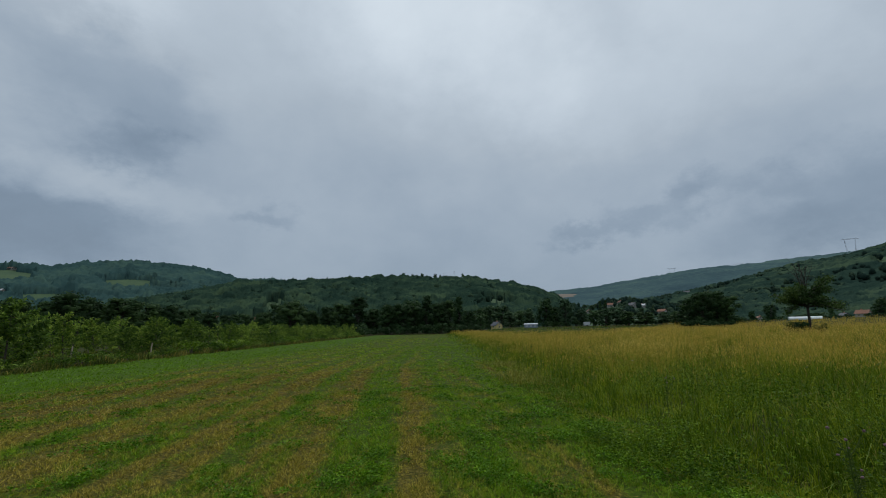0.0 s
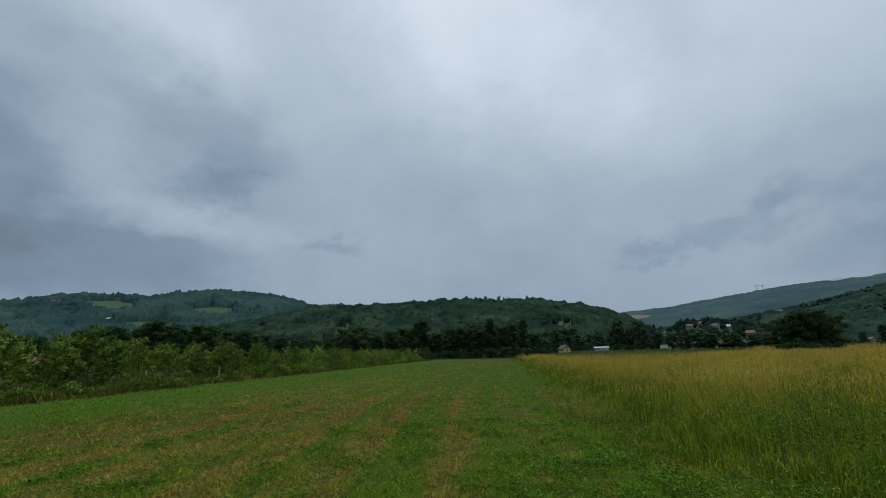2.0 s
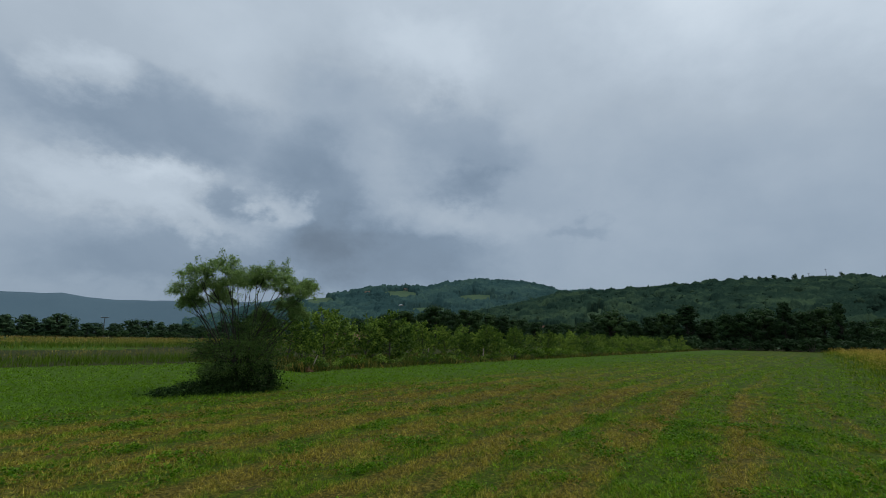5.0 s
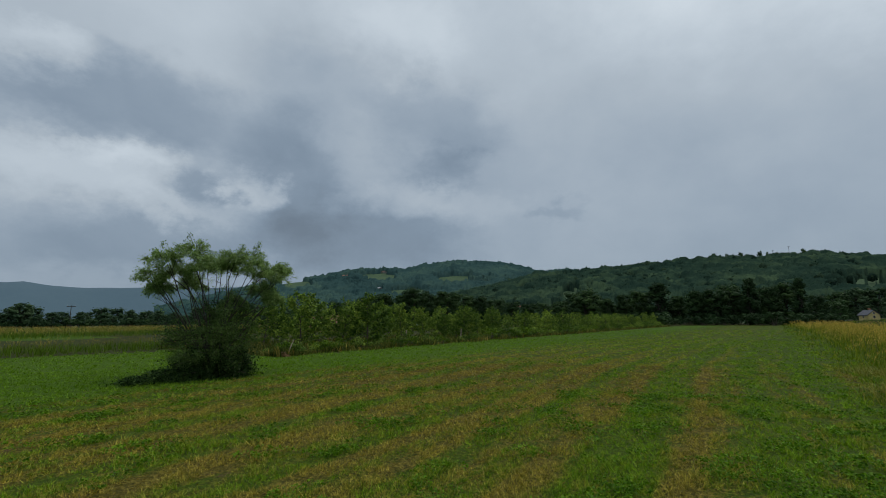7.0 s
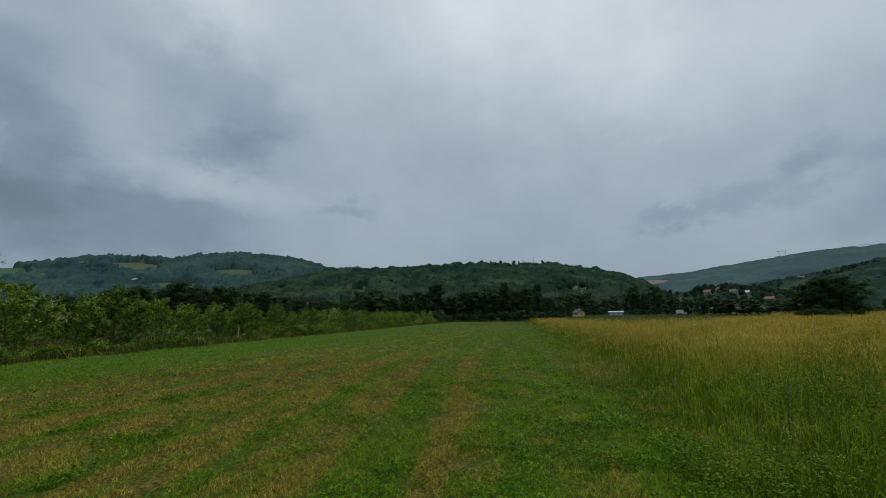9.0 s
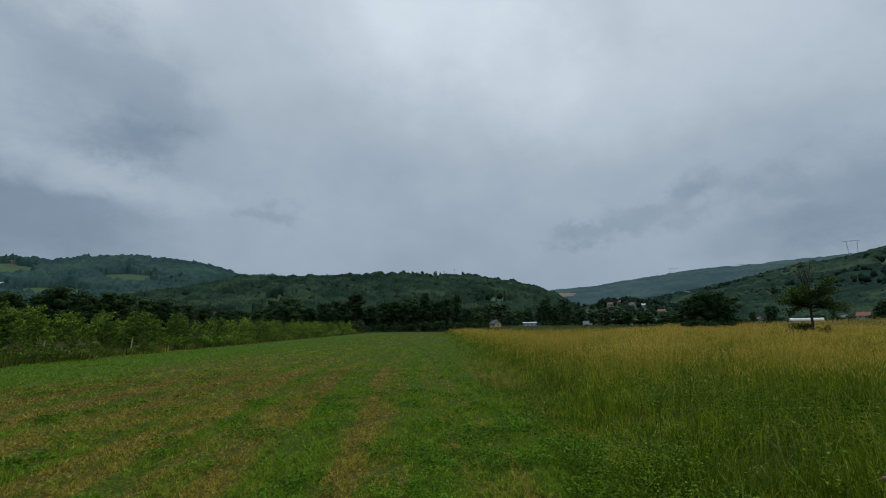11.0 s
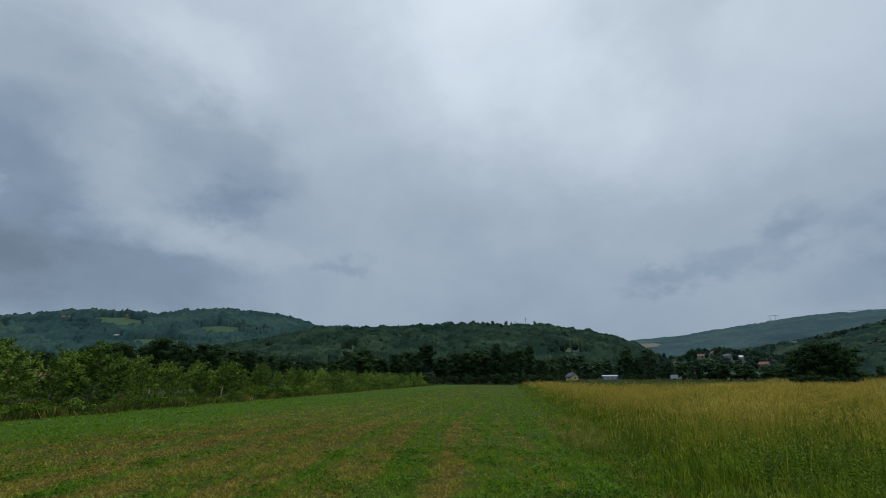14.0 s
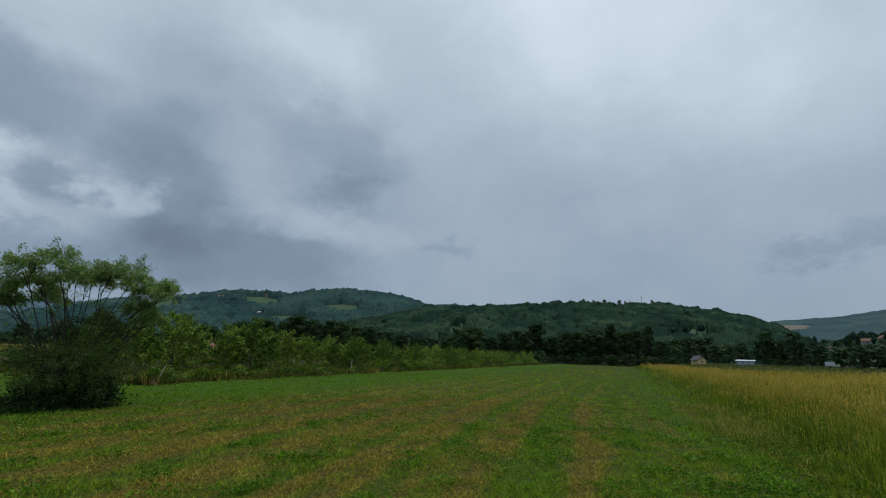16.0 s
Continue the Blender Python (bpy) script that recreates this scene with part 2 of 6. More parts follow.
def field_color(t, pos, lift=1.0):
    """Mown field: windrows of dry straw along the field, leafy green between, fresh green margins."""
    ax = t.n("ShaderNodeSeparateXYZ", {0: pos})
    x, y = ax.outputs[0], ax.outputs[1]

    def wave(a, b, c):
        """The sine of a * y + b * u + c."""
        return t.math("SINE", t.math("ADD", t.math("MULTIPLY", y, a), t.math("ADD", t.math("MULTIPLY", u, b), c)))

    u = t.math("ADD", x, t.math("MULTIPLY", t.math("SINE", t.math("MULTIPLY", t.math("MINIMUM", y, 57.0), 0.055)), 2.0))
    phase = t.math("ADD", t.math("MULTIPLY", u, 3.927), t.math("ADD", 0.59, t.math("ADD", t.math("MULTIPLY", wave(0.13, 0, 0), 0.5), t.math("MULTIPLY", wave(0.41, 0, 1), 0.35))))
    fade = t.math("ADD", 0.66, t.math("ADD", t.math("MULTIPLY", wave(0.31, 1.1, 0), 0.25), t.math("MULTIPLY", wave(0.83, -2.3, 1), 0.2)))
    sig = t.math("MULTIPLY", t.math("COSINE", phase), fade)
    along = t.n("ShaderNodeCombineXYZ", {0: u, 1: t.math("MULTIPLY", y, 0.055), 2: 0.0}).outputs[0]
    lines = t.noise(along, 3.4, 5.0, 0.66)
    patch = t.noise(pos, 0.8, 6.0, 0.68)
    clump = t.noise(t.scaled(pos, (1.25, 0.85, 1)), 4.6, 4.0, 0.66)
    cells = t.n("ShaderNodeTexVoronoi", {"Vector": t.scaled(pos, (1, 0.8, 1)), "Scale": 34.0}).outputs["Color"]
    fine = t.noise(pos, 16.0, 4.0, 0.7)
    fine = t.math("ADD", t.math("MULTIPLY", fine, 0.55), t.math("MULTIPLY", t.n("ShaderNodeSeparateColor", {0: cells}).outputs[0], 0.45))
    dry = t.math("MULTIPLY", sig, 0.088)
    dry = t.math("ADD", dry, t.math("MULTIPLY", t.math("COSINE", t.math("ADD", t.math("MULTIPLY", phase, 2.4), 1.2)), 0.032))
    dry = t.math("ADD", dry, t.math("ADD", t.math("MULTIPLY", lines, 0.44), t.math("ADD", t.math("MULTIPLY", patch, 0.28), t.math("MULTIPLY", clump, 0.28))))
    # a browner middle; margins beside the orchard and the tall grass stay fresh
    dry = t.math("ADD", dry, t.math("MULTIPLY", t.rng(u, -10.5, -8.0, 0.0, 0.045), t.rng(u, -3.5, -1.0, 1.0, 0.0)))
    dry = t.math("SUBTRACT", dry, t.math("ADD", t.rng(u, -14.5, -10.0, 0.26, 0.0), t.rng(u, 0.2, 1.4, 0.0, 0.055)))
    dry = t.math("SUBTRACT", dry, t.rng(y, 7.0, 40.0, 0.020, 0.050))
    dry = t.math("ADD", dry, t.math("MULTIPLY", t.math("SUBTRACT", fine, 0.5), 0.12))
    green = t.ramp(t.math("ADD", t.math("MULTIPLY", clump, 0.5), t.math("MULTIPLY", fine, 0.5)),
                   [(0.3, (0.036 * lift, 0.076 * lift, 0.003 * lift)), (0.5, (0.098 * lift, 0.178 * lift, 0.005 * lift)), (0.7, (0.180 * lift, 0.285 * lift, 0.010 * lift))])
    straw = t.ramp(fine, [(0.3, (0.108 * lift, 0.078 * lift, 0.010 * lift)), (0.7, (0.38 * lift, 0.280 * lift, 0.052 * lift))])
    straw = t.mix(t.rng(y, 12.0, 32.0), straw, (0.185 * lift, 0.220 * lift, 0.017 * lift))
    return t.mix(t.rng(dry, 0.435, 0.585, 0.0, 0.82), green, straw), fine, patch


def dryness(x, y):
    """The straw windrows of the mown field, from about -1 (green) to 1 (dry)."""
    u = x + 2.0 * np.sin(np.minimum(y, 57) * 0.055)
    phase = 3.927 * u + 0.59 + 0.5 * np.sin(0.13 * y) + 0.35 * np.sin(0.41 * y + 1)
    v = np.cos(phase) * (0.66 + 0.25 * np.sin(0.31 * y + 1.1 * u) + 0.2 * np.sin(0.83 * y - 2.3 * u + 1))
    v = v + 0.4 * smooth(-10.5, -8.0, u) * (1 - smooth(-3.5, -1.0, u))
    return v - 2.5 * (1 - smooth(-14.5, -10.5, u)) - 0.8 * smooth(0.2, 1.5, u)


def field_material(name):
    m, t = material(name)
    pos = t.n("ShaderNodeTexCoord").outputs["Object"]
    # ground toned down by half, shade under the blades put into its colour
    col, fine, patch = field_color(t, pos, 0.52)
    ax = t.n("ShaderNodeSeparateXYZ", {0: pos})
    fresh = t.math("MULTIPLY", t.rng(ax.outputs[0], -15.0, -9.5, 0.75, 0.0), t.rng(patch, 0.3, 0.65, 1.0, 0.55))
    col = t.mix(fresh, col, (0.056, 0.126, 0.005))
    # soil gaps between tufts, near black to carry the shade there
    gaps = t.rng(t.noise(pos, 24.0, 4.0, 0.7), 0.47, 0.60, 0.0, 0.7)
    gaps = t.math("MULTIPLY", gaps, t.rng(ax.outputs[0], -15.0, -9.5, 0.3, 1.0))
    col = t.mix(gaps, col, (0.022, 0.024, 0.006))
    soil = t.rng(t.noise(pos, 1.7, 6.0, 0.75), 0.61, 0.70, 0.0, 0.75)
    col = t.mix(soil, col, (0.085, 0.050, 0.028))
    finish(t, col, 0.95, t.math("ADD", fine, patch), 0.9, 0.06, spec=0.1)
    return m


def field_blade_material(name):
    m, t = material(name)
    pos = t.n("ShaderNodeTexCoord").outputs["Object"]
    # blades brightened in colour, as upright ones catch less sky
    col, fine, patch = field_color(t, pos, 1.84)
    isl = t.n("ShaderNodeNewGeometry").outputs["Random Per Island"]
    ax = t.n("ShaderNodeSeparateXYZ", {0: pos})
    stale = t.math("MULTIPLY", t.rng(ax.outputs[0], -15.0, -10.0, 0.08, 1.0), t.rng(ax.outputs[1], 9.0, 28.0, 1.0, 0.1))
    col = t.mix(t.math("MULTIPLY", t.rng(isl, 0.78, 1.0, 0.0, 0.7), stale), col, (0.34, 0.25, 0.05))
    col = t.mix(t.rng(isl, 0.0, 0.35, 0.7, 0.0), col, (0.045, 0.095, 0.008))
    col = t.mix(t.rng(ax.outputs[0], -14.5, -10.0, 0.8, 0.0), col, t.mix(isl, (0.080, 0.176, 0.006), (0.168, 0.310, 0.011)))
    finish(t, col, 0.6, through_light=0.2, spec=0.2)
    return m


def meadow_material(name, lo, hi, scale):
    m, t = material(name)
    pos = t.n("ShaderNodeTexCoord").outputs["Object"]
    n1, n2 = t.noise(pos, scale, 6.0, 0.65), t.noise(pos, scale * 25, 4.0, 0.6)
    v = t.math("ADD", t.math("MULTIPLY", n1, 0.6), t.math("MULTIPLY", n2, 0.4))
    finish(t, t.ramp(v, [(0.32, lo), (0.68, hi)]), 0.95, n2, 0.6, 0.2, spec=0.1)
    return m


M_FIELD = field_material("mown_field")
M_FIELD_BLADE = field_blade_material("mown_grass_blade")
M_TALL_SOIL = meadow_material("tall_grass_floor", (0.014, 0.024, 0.004), (0.050, 0.054, 0.010), 0.25)
# hill ground carries bluish haze in its colour, more on the far pasture
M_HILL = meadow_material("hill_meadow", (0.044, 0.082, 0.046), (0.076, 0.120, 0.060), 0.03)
M_HILL_HAZED = meadow_material("hazed_hill_pasture", (0.052, 0.090, 0.090), (0.080, 0.124, 0.106), 0.01)
# the blue-grey of distant haze is put into the mountain's own colour
M_MOUNTAIN_HAZED = meadow_material("hazed_mountain_forest", (0.076, 0.126, 0.160), (0.092, 0.145, 0.176), 0.002)
M_CLOVER = leaf_material("clover_leaf", (0.032, 0.092, 0.004), (0.105, 0.235, 0.008), (0.27, 0.45, 0.022), 1.6, mixed=0.4)
M_STRAW = leaf_material("dry_straw", (0.10, 0.068, 0.012), (0.25, 0.175, 0.034), (0.42, 0.32, 0.08), 0.8, 0.1)
M_BLADE = ripe_blade_material("tall_grass_blade", (0.011, 0.032, 0.001), (0.094, 0.165, 0.004), (0.46, 0.50, 0.036))
M_HEAD = leaf_material("ripe_grass_seed_head", (0.44, 0.27, 0.040), (0.68, 0.45, 0.080), (0.84, 0.63, 0.165), 0.2, 0.4)
M_HEAD_NEAR = leaf_material("young_grass_seed_head", (0.16, 0.16, 0.03), (0.30, 0.26, 0.055), (0.48, 0.36, 0.09), 0.2, 0.4)
M_WEED = leaf_material("weed_leaf", (0.030, 0.055, 0.008), (0.115, 0.135, 0.024), (0.34, 0.265, 0.075), 0.4, 0.4, mixed=0.35)
M_HERB = leaf_material("herb_leaf", (0.012, 0.040, 0.002), (0.052, 0.118, 0.004), (0.20, 0.32, 0.016), 0.5, 0.22, mixed=0.3)
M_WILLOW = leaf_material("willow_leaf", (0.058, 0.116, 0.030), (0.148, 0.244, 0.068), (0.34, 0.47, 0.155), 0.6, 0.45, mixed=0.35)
# the same willow leaf darkened in colour, as shade low in the bush
M_WILLOW_SHADED = leaf_material("shaded_willow_leaf", (0.020, 0.046, 0.012), (0.055, 0.105, 0.026), (0.14, 0.215, 0.06), 0.6, 0.3, mixed=0.35, spec=0.05)
M_PLUM = leaf_material("fruit_tree_leaf", (0.026, 0.062, 0.010), (0.110, 0.196, 0.026), (0.38, 0.50, 0.074), 0.9, 0.35, mixed=0.4)
M_BROAD = leaf_material("broadleaf", (0.015, 0.034, 0.014), (0.030, 0.062, 0.022), (0.066, 0.114, 0.036), 0.5, 0.2, mixed=0.7, spec=0.05)
# broadleaf for distant trees, paled and greyed in colour for haze
M_BELT_HAZED = leaf_material("belt_broadleaf_hazed", (0.030, 0.062, 0.032), (0.050, 0.092, 0.044), (0.082, 0.132, 0.056), 0.5, 0.25, mixed=0.7, spec=0.05)
M_LONE = leaf_material("old_fruit_tree_leaf", (0.014, 0.036, 0.010), (0.036, 0.074, 0.018), (0.11, 0.165, 0.035), 0.5, 0.3, mixed=0.5)
# near-black green: the shade in the willow's foot put into the leaf colour
M_BRAMBLE_SHADED = leaf_material("shaded_bramble_leaf", (0.008, 0.020, 0.005), (0.016, 0.036, 0.010), (0.036, 0.068, 0.018), 0.6, 0.08, spec=0.04)
M_BROAD_PALE = leaf_material("pale_broadleaf", (0.03, 0.07, 0.022), (0.06, 0.115, 0.04), (0.10, 0.17, 0.06), 0.25, 0.2)
# hill woods: leaf colours blued to paint in haze, strongest on the far ones
M_WOOD_NEAR = wood_material("near_wood_leaf_hazed", (0.015, 0.033, 0.025), (0.027, 0.053, 0.035), (0.062, 0.099, 0.051), 0.022)
M_WOOD_CREST_HAZED = wood_material("far_crest_leaf_hazed", (0.026, 0.058, 0.056), (0.036, 0.074, 0.067), (0.054, 0.098, 0.078), 0.03)
M_WOOD_HEDGE = wood_material("hedgerow_leaf_hazed", (0.016, 0.034, 0.028), (0.028, 0.053, 0.039), (0.062, 0.097, 0.056), 0.018)
M_WOOD_ROOF = canopy_material("near_canopy_leaf_hazed", (0.014, 0.032, 0.024), (0.025, 0.049, 0.033), (0.055, 0.090, 0.048), 0.022, 7.0)
M_WOOD_FAR_HAZED = canopy_material("far_wood_leaf_hazed", (0.025, 0.056, 0.056), (0.037, 0.076, 0.072), (0.060, 0.108, 0.084), 0.008, 9.0)
M_WOOD_SLOPE = canopy_material("slope_scrub_leaf_hazed", (0.015, 0.033, 0.027), (0.026, 0.050, 0.037), (0.060, 0.094, 0.055), 0.018, 7.0)
M_WOOD_RIDGE_HAZED = canopy_material("ridge_scrub_leaf_hazed", (0.046, 0.080, 0.092), (0.059, 0.101, 0.108), (0.084, 0.135, 0.122), 0.008, 14.0)
M_HAY = hay_blade_material("pale_hay_blade")
M_LODGED = leaf_material("lodged_grass_blade", (0.07, 0.11, 0.010), (0.19, 0.20, 0.026), (0.40, 0.35, 0.07), 0.6, 0.3, mixed=0.3)
M_HAY_HEAD = leaf_material("pale_hay_head", (0.30, 0.215, 0.045), (0.44, 0.325, 0.07), (0.56, 0.43, 0.12), 0.2, 0.3)
M_FLOOR_NEAR = meadow_material("near_wood_floor", (0.04, 0.075, 0.042), (0.06, 0.105, 0.055), 0.05)
# floor colour matched to the hazed canopy above it
M_FLOOR_FAR = meadow_material("far_wood_floor", (0.030, 0.060, 0.040), (0.058, 0.096, 0.053), 0.02)
M_PLOUGH = meadow_material("bare_ploughed_field", (0.15, 0.125, 0.10), (0.21, 0.175, 0.14), 0.01)
M_THISTLE = leaf_material("thistle_leaf", (0.030, 0.060, 0.012), (0.080, 0.125, 0.022), (0.17, 0.22, 0.05), 0.8, 0.25)
M_BARK = bark_material("bark", (0.05, 0.042, 0.034), (0.12, 0.105, 0.085))
M_BARK_DARK = bark_material("dark_bark", (0.03, 0.025, 0.02), (0.07, 0.06, 0.05))
M_EARTH = plain("brown_earth", (0.12, 0.068, 0.030), 0.95, 6.0, 0.4, 0.0, 0.8, 0.03)
M_STAKE = bark_material("weathered_wood", (0.24, 0.19, 0.13), (0.42, 0.36, 0.27))
M_ROOF_RED = plain("clay_roof_tile", (0.22, 0.105, 0.07), 0.8, 1.5)
M_ROOF_DARK = plain("dark_slate_roof", (0.06, 0.065, 0.08), 0.6, 1.5)
M_ROOF_WHITE = plain("white_sheet_roof", (0.50, 0.52, 0.55), 0.4, 1.0, 0.1)
M_WALL_YELLOW = plain("yellow_plaster", (0.62, 0.50, 0.22), 0.85, 1.2, 0.12)
M_WALL_WHITE = plain("white_plaster", (0.28, 0.27, 0.25), 0.85, 1.2, 0.12)
M_WALL_BRICK = plain("orange_brick_wall", (0.38, 0.2, 0.12), 0.85, 2.0, 0.2)
M_WALL_BLUE = plain("blue_grey_cladding", (0.22, 0.27, 0.36), 0.6, 1.2, 0.12)
M_FRAME = plain("window_frame", (0.55, 0.53, 0.5), 0.5, 2.0, 0.1)
M_STEEL = plain("galvanised_steel", (0.40, 0.44, 0.48), 0.6, 2.0, 0.15, 0.0)
M_FILM = plain("white_polythene_film", (0.50, 0.55, 0.57), 0.35, 0.6, 0.08)
M_FLOWER_W = plain("white_flower", (0.46, 0.45, 0.34), 0.7, 20.0, 0.1)
M_FLOWER_P = plain("purple_flower", (0.20, 0.115, 0.125), 0.7, 20.0, 0.2)


def glass_material():
    m, t = material("window_glass")
    finish(t, (0.03, 0.035, 0.04, 1), 0.08, spec=0.6)
    return m


M_GLASS = glass_material()


# ---------- mesh helpers ----------
def mesh(name, verts, groups, mats=()):
    """A mesh from a vertex array and groups of (faces array, material index)."""
    me = bpy.data.meshes.new(name)
    verts = np.asarray(verts, np.float32).reshape(-1, 3)
    groups = [(np.asarray(f, np.int32), k) for f, k in groups if len(f)]
    loops = np.concatenate([f.ravel() for f, k in groups])
    sizes = np.concatenate([np.full(len(f), f.shape[1], np.int32) for f, k in groups])
    index = np.concatenate([np.full(len(f), k, np.int32) for f, k in groups])
    me.vertices.add(len(verts))
    me.vertices.foreach_set("co", verts.ravel())
    me.loops.add(len(loops))
    me.loops.foreach_set("vertex_index", loops)
    me.polygons.add(len(sizes))
    me.polygons.foreach_set("loop_start", np.concatenate([[0], np.cumsum(sizes)[:-1]]).astype(np.int32))
    me.polygons.foreach_set("loop_total", sizes)
    for m in mats:
        me.materials.append(m)
    me.polygons.foreach_set("material_index", index)
    me.update(calc_edges=True)
    return me


def part(name, me, parent, label=""):
    ob = new(name, me)
    ob.parent = parent
    return tagged(ob, label) if label else ob


def bm_mesh(name, bm, mats):
    me = bpy.data.meshes.new(name)
    bm.to_mesh(me)
    bm.free()
    for m in mats:
        me.materials.append(m)
    return me


def unit(v):
    return v / (np.linalg.norm(v, axis=-1, keepdims=True) + 1e-9)


def leaves(rng, at, way, length, width, fold=0.25):
    """Folded rhombic leaves: base at, pointing along way. Returns (n, 4, 3)."""
    n = len(at)
    way = unit(way)
    side = unit(np.cross(way, unit(rng.normal(size=(n, 3)))))
    nrm = np.cross(side, way)
    L, W = np.broadcast_to(length, n)[:, None], np.broadcast_to(width, n)[:, None]
    mid = at + way * L * 0.5 + nrm * W * fold
    return np.stack([at, mid + side * W * 0.5, at + way * L, mid - side * W * 0.5], 1)


def shell_leaves(rng, centres, radii, count, length, width, flat=0.8, up=0.25, stray=0.42):
    """Leaves lying round clumps, mostly facing outward, so that each clump is lit as a mass with a ragged edge."""
    k = rng.integers(0, len(centres), count)
    d = unit(rng.normal(size=(count, 3)) * [1, 1, 0.85] + [0, 0, 0.15])
    rad = radii[k][:, None] * (0.55 + 0.5 * rng.random((count, 1)) ** 0.6)
    at = centres[k] + d * rad * [1, 1, flat]
    nrm = unit(d + rng.normal(size=(count, 3)) * stray + [0, 0, up])
    way = unit(np.cross(nrm, unit(rng.normal(size=(count, 3)))) + [0, 0, -0.15])
    side = unit(np.cross(nrm, way))
    L = length * (0.6 + 0.8 * rng.random((count, 1)))
    W = width * (0.6 + 0.8 * rng.random((count, 1)))
    return np.stack([at - way * L / 2, at + side * W / 2 + nrm * W * 0.15, at + way * L / 2, at - side * W / 2 + nrm * W * 0.15], 1)


def quads(n, start=0):
    return np.arange(start, start + 4 * n).reshape(n, 4)


def tube(points, radii, sides=6):
    """A tapered limb along points."""
    p = np.asarray(points, float)
    r = np.asarray(radii, float)
    tan = unit(np.gradient(p, axis=0))
    ref = np.where(np.abs(tan[:, 2:3]) > 0.9, [[1.0, 0, 0]], [[0, 0, 1.0]])
    a = unit(np.cross(tan, ref))
    b = np.cross(tan, a)
    ang = np.linspace(0, 2 * np.pi, sides, endpoint=False)
    ring = p[:, None] + (a[:, None] * np.cos(ang)[None, :, None] + b[:, None] * np.sin(ang)[None, :, None]) * r[:, None, None]
    v = ring.reshape(-1, 3)
    f = []
    for i in range(len(p) - 1):
        for j in range(sides):
            k = (j + 1) % sides
            f.append((i * sides + j, i * sides + k, (i + 1) * sides + k, (i + 1) * sides + j))
    return v, np.array(f)


def tubes_mesh(name, limbs, mat, sides=6):
    vs, fs, n = [], [], 0
    for pts, rad in limbs:
        v, f = tube(pts, rad, sides)
        vs.append(v)
        fs.append(f + n)
        n += len(v)
    me = mesh(name, np.concatenate(vs), [(np.concatenate(fs), 0)], [mat])
    me.polygons.foreach_set("use_smooth", np.ones(len(me.polygons), bool))
    return me


def curve_points(start, way, length, bend, rng, n=5, wob=0.06):
    """A wobbling line that starts along way and bends towards bend."""
    p, d, out = np.array(start, float), unit(np.array(way, float)), []
    for i in range(n):
        out.append(p.copy())
        d = unit(d + np.array(bend) / n + rng.normal(size=3) * wob)
        p = p + d * length / (n - 1)
    return np.array(out)


# ---------- the lie of the land ----------
def smooth(a, b, v):
    t = np.clip((v - a) / (b - a), 0, 1)
    return t * t * (3 - 2 * t)


def profile(az_deg, stops):
    a, e = zip(*stops)
    return np.interp(az_deg, a, e)


# each hill: ridge distance, distance of its foot, height of the wood on it, skyline as azimuth and elevation
HILLS = {
    "centre": (720, 300, 10.0, [(-62, 0), (-50, 1.0), (-40, 2.6), (-32, 4.2), (-25, 5.85), (-16, 6.1), (-10.5, 6.3), (-5, 6.5),
                                (3, 6.4), (5.5, 6.05), (9, 5.4), (12, 4.6), (14, 3.6), (18, 1.5), (24, 0)]),
    "left": (1400, 620, 10.0, [(-75, 0), (-66, 2.6), (-60, 4.3), (-56, 5.0), (-52.5, 5.5), (-49.3, 6.2), (-44.5, 6.4), (-42, 6.4), (-40, 6.9),
                             (-36, 7.2), (-31, 7.25), (-28.5, 6.9), (-25, 5.9), (-20, 4.5), (-12, 2.0), (-5, 0)]),
    "right_near": (1000, 380, 7.0, [(14, 0), (20, 1.8), (27, 3.3), (31, 4.0), (35, 4.7), (39, 5.6), (42, 6.0), (45.5, 6.75), (48, 7.0), (55, 7.8), (75, 7.0), (100, 3.0)]),
    "village_rise": (640, 300, 0.0, [(12, 0), (16, 1.7), (18, 2.1), (21, 2.5), (24, 2.5), (26, 2.0), (28, 1.4), (31, 0)]),
    "right_far": (2000, 800, 4.0, [(0, 0), (8, 3.6), (13, 4.1), (16, 4.25), (19, 4.5), (22, 4.95), (25, 5.3), (28, 5.6), (33, 5.9), (38, 6.05), (44, 6.3), (60, 6.0), (90, 4.0), (120, 2)]),
    "mountain": (3900, 2600, 0.0, [(-180, 1.6), (-130, 2.8), (-100, 3.6), (-90, 3.7), (-82, 3.85), (-80.6, 4.0), (-78.5, 3.7), (-76, 3.58), (-72, 3.75), (-66, 3.9), (-60, 4.2), (-40, 3.5), (0, 3.0), (100, 3.0), (180, 1.6)]),
}


def ground_z(x, y):
    x, y = np.asarray(x, float), np.asarray(y, float)
    r, a = np.hypot(x, y), np.degrees(np.arctan2(x, y))
    z = np.zeros_like(r)
    for R, foot, wood, line in HILLS.values():
        top = np.maximum(1.6 + R * np.tan(np.radians(profile(a, line))) - wood, 0) * (profile(a, line) > 0.05)
        up = smooth(0, 1, (r - foot) / (R - foot)) ** 0.85
        down = 1 - 0.5 * smooth(R, R * 1.7, r)
        z = np.maximum(z, top * np.where(r < R, up, down))
    # the ground lifts a little beyond the tall grass
    z = np.maximum(z, 1.5 * smooth(120, 210, r) * smooth(2, 9, a) + 1.3 * smooth(120, 210, r) * smooth(32, 46, a))
    z = z + smooth(300, 800, r) * 2.5 * np.sin(x * 0.021 + 1) * np.sin(y * 0.017)
    return z


def spot(az_deg, r):
    x, y = r * math.sin(radians(az_deg)), r * math.cos(radians(az_deg))
    return x, y, float(ground_z(x, y))


